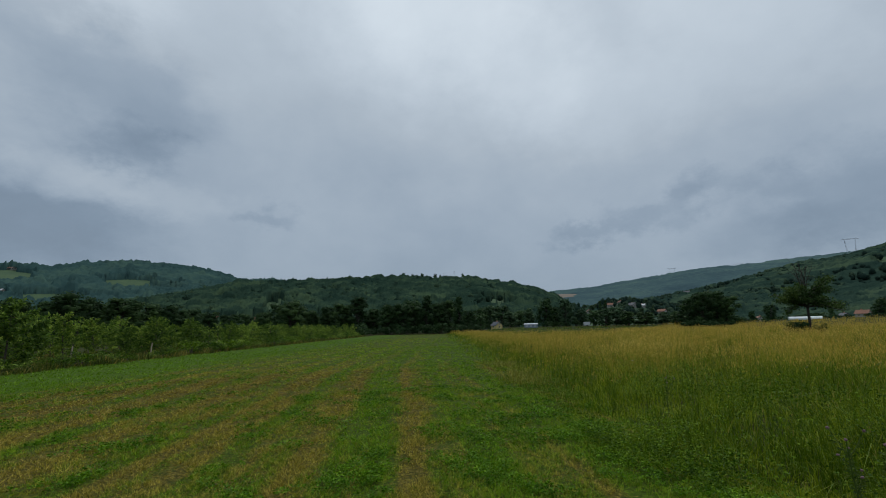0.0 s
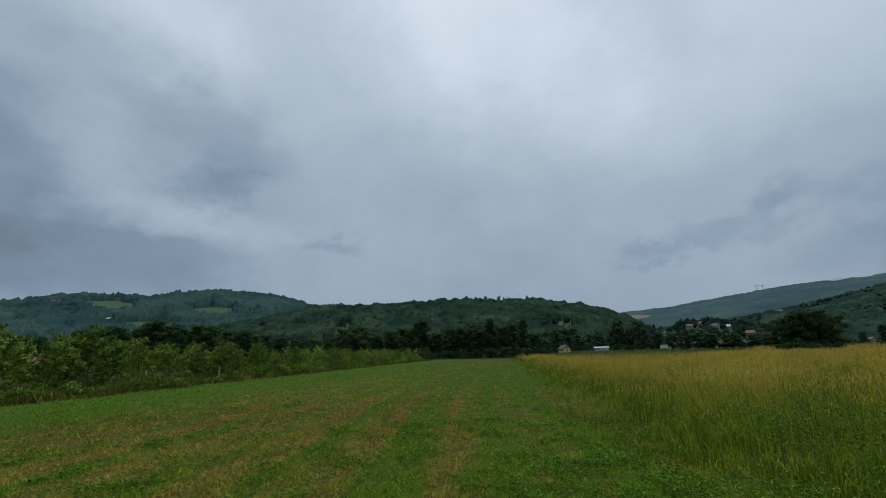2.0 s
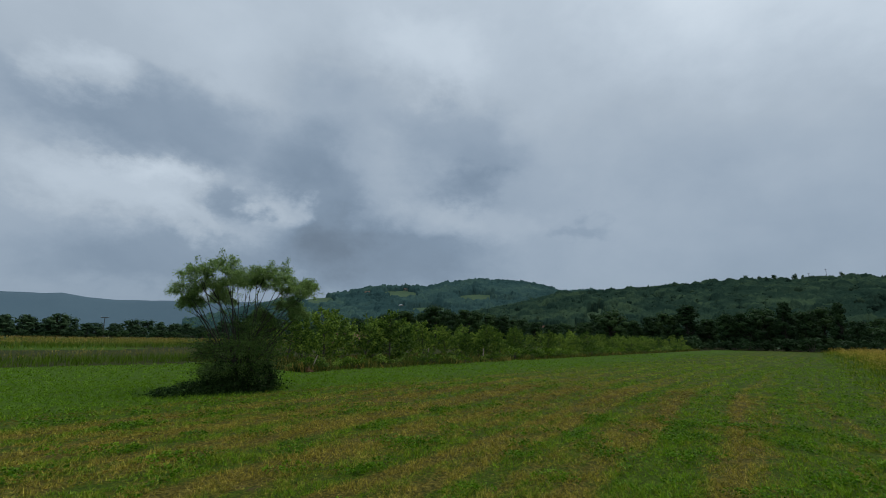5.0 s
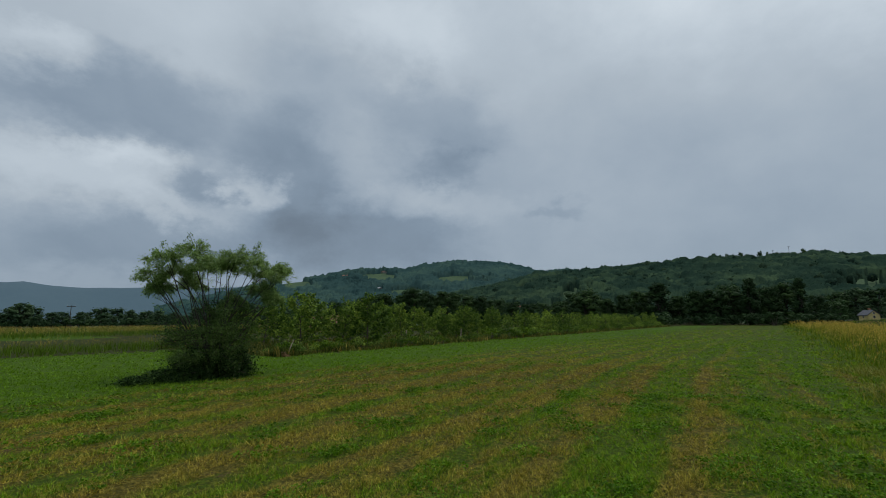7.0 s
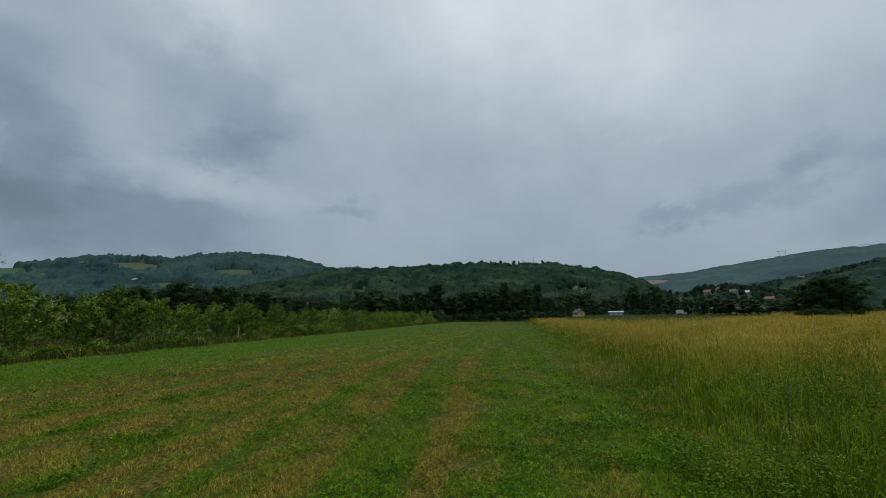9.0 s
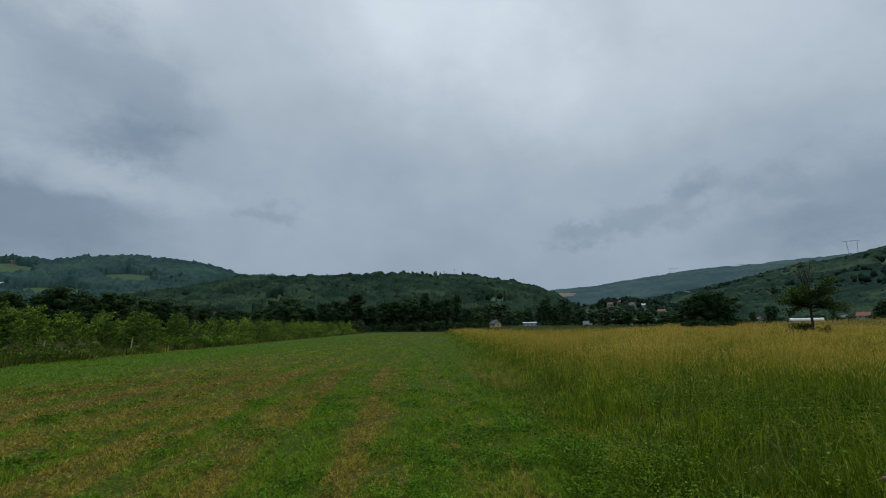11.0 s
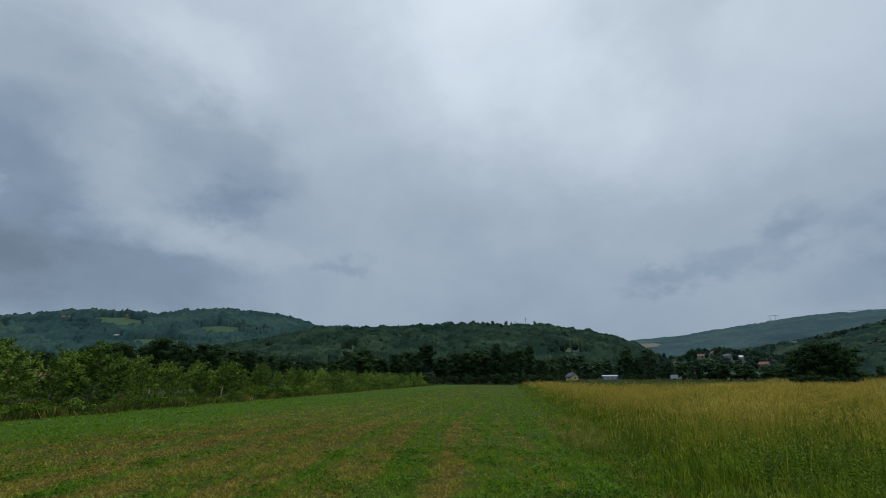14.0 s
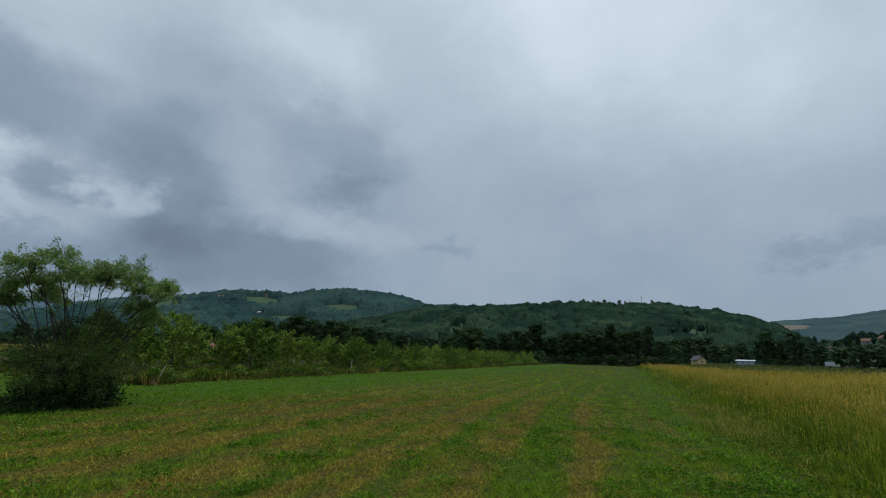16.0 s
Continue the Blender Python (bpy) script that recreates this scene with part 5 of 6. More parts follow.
def in_green_wedge(p):
    """A younger green strip between the ripe grass and the far hedge."""
    r, a = np.hypot(p[:, 0], p[:, 1]), np.degrees(np.arctan2(p[:, 0], p[:, 1]))
    return (r < 182) & (a > 2) & (a < 26) & (r > np.interp(a, (2, 6, 12, 20, 26), (150, 85, 66, 80, 150)) + 2 * np.sin(a * 5))


def in_right_field(p):
    r = np.hypot(p[:, 0], p[:, 1])
    return (p[:, 0] > edge_x(p[:, 1]) - 0.9) & (r < 182) & ~in_green_wedge(p)


tall_grass("ripe_grass", 51, [(75, 178, 1.5, 9, 220, 0.014, 0.9, 0.1), (4, 75, 1.5, 6, 1000, 0.0095, 0.86, 0.04), (4, 68, 6, 9, 520, 0.012, 0.90, 0.08), (3, 66, 9, 12, 360, 0.013, 0.93, 0.18), (0, 62, 12, 16, 190, 0.015, 0.96, 0.45), (0, 60, 16, 24, 130, 0.017, 0.98, 0.65),
                              (-1, 56, 24, 50, 36, 0.028, 1.0, 0.82), (-2, 54, 50, 100, 7.5, 0.062, 1.0, 0.9), (-2, 52, 100, 182, 2.0, 0.13, 1.0, 0.85),
                              (75, 178, 1.5, 6, 700, 0.016, 0.86, 0.0), (66, 178, 6, 12, 90, 0.026, 0.9, 0.0)],
           in_right_field, "tall ripening hay grass, green below and golden at the seed heads", [M_BLADE, M_HEAD, M_HEAD_NEAR])


def lodged_grass():
    """Pale grass pressed over along the edge of the mown strip."""
    rng = np.random.default_rng(60)
    n = 3800
    y = rng.uniform(8.5, 18, n)
    x = edge_x(y) - 0.25 + rng.normal(0, 0.32, n)
    keep = np.sin(y * 1.1 + 0.6) + rng.normal(0, 0.5, n) > -0.1
    x, y = x[keep], y[keep]
    n = len(x)
    v, tip = blades(rng, np.stack([x, y], -1), np.full(n, -0.01), rng.uniform(0.15, 0.42, n), rng.uniform(0.007, 0.016, n), 0.95)
    v[..., 2] = np.maximum(v[..., 2], -0.01)
    a, b = blade_faces(n)
    me = mesh("lodged_grass", v, [(a, 0), (b, 0)], [M_LODGED])
    tagged(new("lodged_grass", me), "pale grass pressed over along the edge of the mown strip", "grass", kind="stuff")


lodged_grass()
tall_grass("green_hay_grass", 59, [(2, 26, 60, 110, 6, 0.07, 0.5, 0.25), (2, 26, 110, 182, 1.8, 0.14, 0.5, 0.25)], in_green_wedge,
           "strip of younger green hay grass before the far hedge", [M_HERB, M_HAY, M_HAY])


def in_strips(p):
    x, y = p[:, 0], p[:, 1]
    return ((x < -29.5 - 0.1 * y) & (x > -36.5 - 0.1 * y) & (y < 40)) | ((x < -68) & (x > -228))


tall_grass("hay_strip_grass", 52, [(-112, -58, 28, 46, 26, 0.038, 0.80, 0.22), (-112, -58, 66, 110, 3.4, 0.10, 0.95, 0.6), (-112, -58, 110, 232, 0.7, 0.2, 0.95, 0.6)], in_strips,
           "strips of tall pale hay grass beyond the willow", [M_HAY, M_HAY_HEAD, M_HAY_HEAD])


def in_orchard(p):
    x, y = p[:, 0] + 0.012 * p[:, 1], p[:, 1]
    return (x < -18.9 + 0.25 * np.sin(y * 1.1)) & (x > -42) & (y > 12.2 + 0.4 * np.sin(x)) & (y < 116)


def orchard_weeds():
    rng = np.random.default_rng(53)
    vs, q4, t3, n0 = [], [], [], 0
    for n, wid in ((32000, 0.03),):
        x = -18.6 - 14 * rng.random(n) ** 1.9
        y = 12.3 + 102 * rng.random(n) ** 1.7
        xy = np.stack([x - 0.012 * y, y], -1)
        xy = xy[in_orchard(xy)]
        n = len(xy)
        h = rng.uniform(0.15, 0.55, n) * (0.8 + 0.35 * np.sin(xy[:, 1] * 1.7 + xy[:, 0] * 2))
        v, tip = blades(rng, xy, np.full(n, -0.02), h, wid * (1 + xy[:, 1] / 35) * rng.uniform(0.5, 1.2, n), 0.5)
        vs.append(v.reshape(-1, 3))
        q4, t3 = blade_faces(n)
    k = rng.permutation(len(q4))
    cut = len(k) * 11 // 12
    me = mesh("orchard_weeds", np.concatenate(vs), [(q4[k[:cut]], 0), (t3[k[:cut]], 0), (q4[k[cut:]], 1), (t3[k[cut:]], 1)], [M_WEED, M_HAY_HEAD])
    tagged(new("orchard_weeds", me), "tangled green and brown weeds under the orchard trees", "weeds", kind="stuff")


orchard_weeds()


def mown_grass():
    """Short tufts of cut blades, larger and further apart with distance."""
    rng = np.random.default_rng(54)
    vs, t3, n0 = [], [], 0
    for az0, az1, r0, r1, dens, each, wid, hgt in ((-88, 62, 2.2, 4, 800, 6, 0.0042, 0.062), (-88, 62, 4, 6, 520, 6, 0.0050, 0.066), (-90, 56, 6, 11, 250, 6, 0.0072, 0.070), (-92, 45, 11, 20, 64, 5, 0.0135, 0.072),
                                                   (-95, 25, 20, 40, 12, 5, 0.028, 0.08), (-95, 10, 40, 75, 2.0, 5, 0.05, 0.09),
                                                   (-180, 180, 0.1, 2.2, 160, 5, 0.010, 0.07), (62, 272, 2.2, 9, 60, 5, 0.014, 0.075)):
        n = int(radians(az1 - az0) * (r1 * r1 - r0 * r0) / 2 * dens)
        xy = sector(rng, n, az0, az1, r0, r1)
        x, y = xy[:, 0], xy[:, 1]
        ok = (x < edge_x(np.maximum(y, -4)) + 0.3) & ((x > -19.6 - 0.012 * y) | ((y < 12.6) & (x > -29.8)))
        xy = xy[ok]
        # thick and thin places, a hand to a stride across
        x, y = xy[:, 0], xy[:, 1]
        thick = np.sin(x * 7.1 + 2.3 * np.sin(y * 2.9)) + np.sin(y * 6.3 + 2.1 * np.sin(x * 3.7)) + 0.8 * np.sin(x * 2.2 - y * 1.7 + 1)
        keep = thick + rng.normal(0, 0.7, len(xy)) > np.where(x < -12, -2.2, -1.3)
        xy, thick = xy[keep], thick[keep]
        size = np.repeat(rng.uniform(0.35, 1.0, len(xy)) ** 1.2 * (1.2 + 0.24 * thick), each)
        xy = np.repeat(xy, each, 0) + rng.normal(0, 2.2 * wid, (len(xy) * each, 2))
        n = len(xy)
        th = rng.uniform(0, 6.28, n)
        w = np.stack([np.cos(th), np.sin(th), np.zeros(n)], -1) * (wid * rng.uniform(0.5, 1.1, n))[:, None]
        p = np.concatenate([xy, np.full((n, 1), -0.005)], 1)
        h = hgt * rng.uniform(0.5, 1.2, n) * size
        tip = p + np.concatenate([rng.normal(0, 0.6, (n, 2)) * h[:, None], h[:, None]], 1)
        vs.append(np.stack([p - w, p + w, tip], 1).reshape(-1, 3))
        t3.append(n0 + np.arange(3 * n).reshape(n, 3))
        n0 += 3 * n
    me = mesh("mown_grass", np.concatenate(vs), [(np.concatenate(t3), 0)], [M_FIELD_BLADE])
    tagged(new("mown_grass", me), "short mown grass stubble, green with dry straw streaks", "grass", kind="stuff")


mown_grass()


def clover():
    """Low leaves in the green swaths, then loose straw in the dry ones."""
    rng = np.random.default_rng(55)
    vs = []
    for r0, r1, dens, each, size in ((2.2, 6, 64, 46, 0.023), (6, 11, 27, 34, 0.032), (11, 20, 5, 22, 0.040)):
        n = int(radians(132) * (r1 * r1 - r0 * r0) / 2 * dens)
        c = sector(rng, n, -85, 47, r0, r1)
        x, y = c[:, 0], c[:, 1]
        lump = 0.5 * np.sin(x * 4.3 + 1.7 * np.sin(y * 1.9)) + 0.5 * np.sin(y * 3.7 + 1.9 * np.sin(x * 2.1)) + 0.35 * np.sin(x * 1.3 - y * 0.9) + rng.normal(0, 0.28, n)
        c = c[(lump - 0.5 * dryness(x, y) > 0.42) & (x < edge_x(y)) & (x > -12.5)]
        at = np.repeat(np.concatenate([c, np.zeros((len(c), 1))], 1), each, 0)
        th = rng.uniform(0, 6.28, len(at))
        big = np.repeat(rng.uniform(2.0, 6.5, len(c)), each)
        out = np.sqrt(rng.random(len(at)))
        rad = out * big * size
        tall = (0.02 + 0.015 * big * np.sqrt(1 - 0.9 * out ** 2)) * rng.uniform(0.5, 1.0, len(at))
        at = at + np.stack([rad * np.cos(th), rad * np.sin(th), tall], -1)
        L = size * rng.uniform(0.8, 1.5, len(at))
        vs.append(leaves(rng, at, np.stack([np.cos(th), np.sin(th), rng.uniform(-0.1, 0.5, len(at))], -1), L, L * 0.7))
    q = np.concatenate(vs)
    me = mesh("clover", q, [(quads(len(q)), 0)], [M_CLOVER])
    tagged(new("clover", me), "bright green clover tufts growing through the stubble", "clover", kind="stuff")
    s = sector(rng, 120000, -85, 45, 2.2, 17)
    s = s[(dryness(s[:, 0], s[:, 1]) + rng.normal(0, 0.5, len(s)) > 0.05) & (s[:, 0] < edge_x(s[:, 1]) - 0.5)]
    at = np.concatenate([s, rng.uniform(0.01, 0.05, (len(s), 1))], 1)
    way = np.concatenate([rng.normal(size=(len(s), 2)) + [0, 0.5], rng.normal(0, 0.2, (len(s), 1))], 1)
    rr = np.hypot(s[:, 0], s[:, 1])
    q = leaves(rng, at, way, rng.uniform(0.02, 0.06, len(s)) * (1 + 0.04 * rr), 0.0025 + 0.0006 * rr)
    me = mesh("cut_straw", q, [(quads(len(q)), 0)], [M_STRAW])
    tagged(new("cut_straw", me), "loose dry cut hay lying in swaths on the stubble", "straw", kind="stuff")


clover()


def field_flowers():
    rng = np.random.default_rng(56)
    for name, mat, n, size, label in (("white_flower", M_FLOWER_W, 7, 0.018, "flat white wild carrot flowers in the tall grass"), ("purple_flower", M_FLOWER_P, 16, 0.020, "dull purple thistle and clover heads in the tall grass")):
        xy = sector(rng, n * 3, 12, 60, 3.0, 16)
        xy = xy[xy[:, 0] > edge_x(xy[:, 1]) + 0.4][:n]
        vs, stalks = [], []
        for x, y in xy:
            z = rng.uniform(0.6, 0.95)
            c = np.array([x, y, z])
            for k in range(9):
                d = np.array([rng.normal(0, size * 0.6), rng.normal(0, size * 0.6), rng.normal(0, size * 0.2)])
                vs.append(leaves(rng, (c + d)[None], rng.normal(size=(1, 3)) * [1, 1, 0.4], size * 0.7, size * 0.6))
            stalks.append(np.array([[[x, y, 0], [x + 0.003, y, z * 0.5], [x, y, z], [x - 0.003, y, z * 0.5]]]))
        q = np.concatenate(vs + stalks)
        n = len(vs)
        me = mesh(name, q, [(quads(n), 0), (quads(len(stalks), 4 * n), 1)], [mat, M_BLADE])
        tagged(new(name, me), label, "flowers", kind="stuff")


field_flowers()


def thistle(rng, height, heads):
    """A branching thistle: ridged stem, spiny leaves in whorls, round flower heads on the branch ends."""
    base = new("thistle")
    stem = curve_points((0, 0, -0.03), (rng.normal(0, 0.05), rng.normal(0, 0.05), 1), height, (0, 0, 0.2), rng, 7, 0.05)
    limbs, tips, at, way = [(stem, np.linspace(0.008, 0.004, 7))], [stem[-1]], [], []
    for i in range(heads):
        k = rng.integers(3, 6)
        th = i * 2.4 + rng.normal(0, 0.3)
        b = curve_points(stem[k], (math.cos(th), math.sin(th), 0.9), height * rng.uniform(0.2, 0.38), (0, 0, 0.6), rng, 5, 0.08)
        limbs.append((b, np.linspace(0.005, 0.003, 5)))
        tips.append(b[-1])
        for p in b[1:]:
            at.append(np.repeat(p[None], 4, 0))
            way.append(rng.normal(size=(4, 3)) * [1, 1, 0.4])
    for f in np.linspace(0.08, 0.9, 26):
        p = stem[int(f * 6)] + (stem[min(6, int(f * 6) + 1)] - stem[int(f * 6)]) * (f * 6 - int(f * 6))
        at.append(np.repeat(p[None], 3, 0))
        way.append(rng.normal(size=(3, 3)) * [1, 1, 0.3] + [0, 0, 0.2])
    part("stem", tubes_mesh("stem", limbs, M_THISTLE, 5), base)
    at, way = np.concatenate(at), np.concatenate(way)
    q = leaves(rng, at, way, rng.uniform(0.04, 0.10, len(at)) * height, rng.uniform(0.006, 0.014, len(at)))
    part("foliage", mesh("foliage", q, [(quads(len(q)), 0)], [M_THISTLE]), base)
    for p in tips:
        v, f = lump(rng, 2)
        part("flower_head", mesh("flower_head", v * [0.024, 0.024, 0.02] + p, [(f, 0)], [M_FLOWER_P]), base)
    return base


def thistles():
    rng = np.random.default_rng(61)
    stand = Stand([thistle(rng, 0.66, 2), thistle(rng, 0.62, 3), thistle(rng, 0.68, 2)])
    for k, (x, y) in enumerate(THISTLES):
        stand.plant(k, x, y, 0, k * 1.9, 1.0, rng.uniform(0.9, 1.12), "tall thistle with dull purple heads in the long grass", "thistle", "thistles in the grass")


thistles()


def willow_skirt():
    """Uncut grass and weeds left standing round the foot of the willow."""
    rng = np.random.default_rng(57)
    n = 5200
    th, r = rng.uniform(0, 6.28, n), np.abs(rng.normal(0, 0.75, n))
    x = WILLOW[0] + r * np.cos(th) * 1.05 - 0.35
    y = WILLOW[1] + r * np.sin(th) * 1.25 - 0.35
    h = rng.uniform(0.10, 0.36, n) * np.clip(1.5 - r * 0.6, 0.2, 1)
    v, tip = blades(rng, np.stack([x, y], -1), np.full(n, -0.02), h, rng.uniform(0.008, 0.02, n), 0.45)
    a, b = blade_faces(n)
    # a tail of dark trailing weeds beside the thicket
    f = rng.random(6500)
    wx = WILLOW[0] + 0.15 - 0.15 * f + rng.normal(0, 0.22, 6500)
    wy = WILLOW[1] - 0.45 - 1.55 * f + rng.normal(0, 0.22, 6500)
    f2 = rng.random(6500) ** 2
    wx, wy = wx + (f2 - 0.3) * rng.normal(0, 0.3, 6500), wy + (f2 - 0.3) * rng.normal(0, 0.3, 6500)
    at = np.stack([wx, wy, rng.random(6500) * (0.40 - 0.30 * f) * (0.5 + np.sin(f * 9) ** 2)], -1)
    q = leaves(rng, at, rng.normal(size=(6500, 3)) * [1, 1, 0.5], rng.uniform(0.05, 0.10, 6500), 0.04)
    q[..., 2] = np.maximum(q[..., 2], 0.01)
    me = mesh("willow_skirt_grass", np.concatenate([v.reshape(-1, 3), q.reshape(-1, 3)]), [(a, 0), (b, 0), (quads(len(q), 5 * n)[::2], 1), (quads(len(q), 5 * n)[1::2], 0)], [M_WILLOW_SHADED, M_BRAMBLE_SHADED])
    tagged(new("willow_skirt_grass", me), "uncut grass and weeds round the foot of the willow", "grass", kind="stuff")


willow_skirt()


def grass_herbs():
    """Leafy herbs among the near tall grass."""
    rng = np.random.default_rng(58)
    vs = []
    for r0, r1, dens, each, size in ((1.8, 6, 70, 46, 0.030), (6, 12, 26, 36, 0.034), (12, 22, 4.5, 24, 0.045)):
        n = int(radians(70) * (r1 * r1 - r0 * r0) / 2 * dens)
        c = sector(rng, n, 6, 76, r0, r1)
        c = c[(c[:, 0] > edge_x(c[:, 1]) - 0.7) & (np.sin(c[:, 0] * 1.6 + np.sin(c[:, 1] * 1.1)) + rng.normal(0, 0.6, n) > -0.1)]
        tall = np.repeat(rng.uniform(0.35, 0.8, len(c)) * (0.3 + 0.7 * smooth(-0.7, 1.2, c[:, 0] - edge_x(c[:, 1]))), each)
        f = rng.random(len(tall)) ** 0.7
        at = np.repeat(np.concatenate([c, np.zeros((len(c), 1))], 1), each, 0)
        at = at + np.concatenate([rng.normal(0, 0.05, (len(at), 2)) * (0.5 + f[:, None]), (tall * f)[:, None]], 1)
        way = np.concatenate([rng.normal(size=(len(at), 2)), rng.uniform(-0.3, 0.6, (len(at), 1))], 1)
        L = size * rng.uniform(0.7, 1.5, len(at))
        vs.append(leaves(rng, at, way, L, L * 0.45))
    q = np.concatenate(vs)
    me = mesh("grass_herbs", q, [(quads(len(q)), 0)], [M_HERB])
    tagged(new("grass_herbs", me), "leafy green herbs among the near tall grass", "herbs", kind="stuff")


grass_herbs()


# ---------- buildings ----------
def box(bm, x0, x1, y0, y1, z0, z1, mi=0):
    vs = [bm.verts.new(p) for p in ((x0, y0, z0), (x1, y0, z0), (x1, y1, z0), (x0, y1, z0), (x0, y0, z1), (x1, y0, z1), (x1, y1, z1), (x0, y1, z1))]
    for f in ((3, 2, 1, 0), (4, 5, 6, 7), (0, 1, 5, 4), (1, 2, 6, 5), (2, 3, 7, 6), (3, 0, 4, 7)):
        bm.faces.new([vs[i] for i in f]).material_index = mi


def gable_house(name, w, d, h, roof_h, wall, roof, label, m, windows=2, group="village houses"):
    """Walls with a gable, an overhanging two-sided roof with thickness, framed windows and a door, a chimney."""
    base = new(name)
    bm = bmesh.new()
    prof = [(-w / 2, -1.5), (w / 2, -1.5), (w / 2, h), (0, h + roof_h), (-w / 2, h)]
    rings = [[bm.verts.new((x, y, z)) for x, z in prof] for y in (-d / 2, d / 2)]
    bm.faces.new(rings[0])
    bm.faces.new(rings[1][::-1])
    for i in range(5):
        k = (i + 1) % 5
        bm.faces.new([rings[0][k], rings[0][i], rings[1][i], rings[1][k]])
    part("wall", bm_mesh("wall", bm, [wall]), base)
    o, th = 0.35, 0.16
    for s in (-1, 1):
        bm = bmesh.new()
        sl = roof_h / (w / 2)
        pr = [(0, h + roof_h + 0.02), (s * (w / 2 + o), h - o * sl + 0.02), (s * (w / 2 + o), h - o * sl + th), (0, h + roof_h + th + 0.05)]
        a = [bm.verts.new((x, -d / 2 - o, z)) for x, z in pr]
        b = [bm.verts.new((x, d / 2 + o, z)) for x, z in pr]
        bm.faces.new(a)
        bm.faces.new(b[::-1])
        for i in range(4):
            k = (i + 1) % 4
            bm.faces.new([a[k], a[i], b[i], b[k]])
        bmesh.ops.recalc_face_normals(bm, faces=bm.faces)
        part("roof", bm_mesh("roof", bm, [roof]), base)
    bm = bmesh.new()
    box(bm, w * 0.12, w * 0.12 + 0.5, d * 0.1, d * 0.1 + 0.5, h, h + roof_h + 0.7)
    part("chimney", bm_mesh("chimney", bm, [M_WALL_BRICK]), base)

    def opening(kind, x, y, z, ww, hh, side):
        """A framed pane or door leaf set on a wall: side 0 is the gable, 1 the long wall."""
        bm = bmesh.new()
        if side == 0:
            box(bm, x - ww / 2 - 0.08, x + ww / 2 + 0.08, y - 0.06, y, z - 0.08, z + hh + 0.08)
        else:
            box(bm, x, x + 0.06 * (1 if x > 0 else -1), y - ww / 2 - 0.08, y + ww / 2 + 0.08, z - 0.08, z + hh + 0.08)
        bmesh.ops.recalc_face_normals(bm, faces=bm.faces)
        fr = part(kind, bm_mesh(kind, bm, [M_FRAME]), base)
        bm = bmesh.new()
        if side == 0:
            box(bm, x - ww / 2, x + ww / 2, y - 0.075, y - 0.062, z, z + hh)
        else:
            s = 1 if x > 0 else -1
            box(bm, x + 0.062 * s, x + 0.075 * s, y - ww / 2, y + ww / 2, z, z + hh)
        bmesh.ops.recalc_face_normals(bm, faces=bm.faces)
        part("pane" if kind == "window" else "door_leaf", bm_mesh("pane", bm, [M_GLASS if kind == "window" else M_BARK]), fr)

    for i in range(windows):
        opening("window", (i + 0.5) / windows * w * 0.8 - w * 0.4, -d / 2, h * 0.42, w * 0.16, h * 0.38, 0)
        opening("window", -w / 2, (i + 0.5) / windows * d * 0.8 - d * 0.4, h * 0.42, d * 0.12, h * 0.38, 1)
    opening("window", 0, -d / 2, h + roof_h * 0.2, w * 0.13, roof_h * 0.35, 0)
    opening("door", w / 2, 0, 0.1, 0.95, 2.0, 1)
    base.matrix_basis = m
    return tagged(base, label, "house", group)


def facing(az_deg, r, turn, lift=0.0):
    """Stands a thing at that azimuth and distance, its front towards the field, then turned."""
    x, y, z = spot(az_deg, r)
    return pose(x, y, z + lift, 0, 0, -az_deg + turn)


gable_house("cottage", 3.0, 4.2, 1.7, 1.2, M_WALL_YELLOW, M_ROOF_DARK, "small yellow cottage with a dark gable roof by the trees", facing(6.55, 186, 30, -0.15), 1, "cottage by the field")


def shed():
    base = new("shed")
    bm = bmesh.new()
    box(bm, -3.1, 3.1, -1.6, 1.6, -1.6, 0.85)
    part("wall", bm_mesh("wall", bm, [M_WALL_BLUE]), base)
    bm = bmesh.new()
    vs = [bm.verts.new(p) for p in ((-3.4, -2.0, 0.85), (3.4, -2.0, 0.85), (3.4, 2.0, 1.28), (-3.4, 2.0, 1.28), (-3.4, -2.0, 0.95), (3.4, -2.0, 0.95), (3.4, 2.0, 1.38), (-3.4, 2.0, 1.38))]
    for f in ((3, 2, 1, 0), (4, 5, 6, 7), (0, 1, 5, 4), (1, 2, 6, 5), (2, 3, 7, 6), (3, 0, 4, 7)):
        bm.faces.new([vs[i] for i in f])
    part("roof", bm_mesh("roof", bm, [M_ROOF_WHITE]), base, "white sheet metal roof")
    for x in (-2.0, 0.0, 2.0):
        bm = bmesh.new()
        box(bm, x - 0.55, x + 0.55, -1.66, -1.602, -0.2, 0.7)
        part("door", bm_mesh("door", bm, [M_STEEL]), base)
    base.matrix_basis = facing(10.85, 182, 0, 0.5)
    base.scale = (0.82, 0.82, 0.9)
    tagged(base, "long low shed with a white sheet roof and blue-grey walls", "shed")


shed()


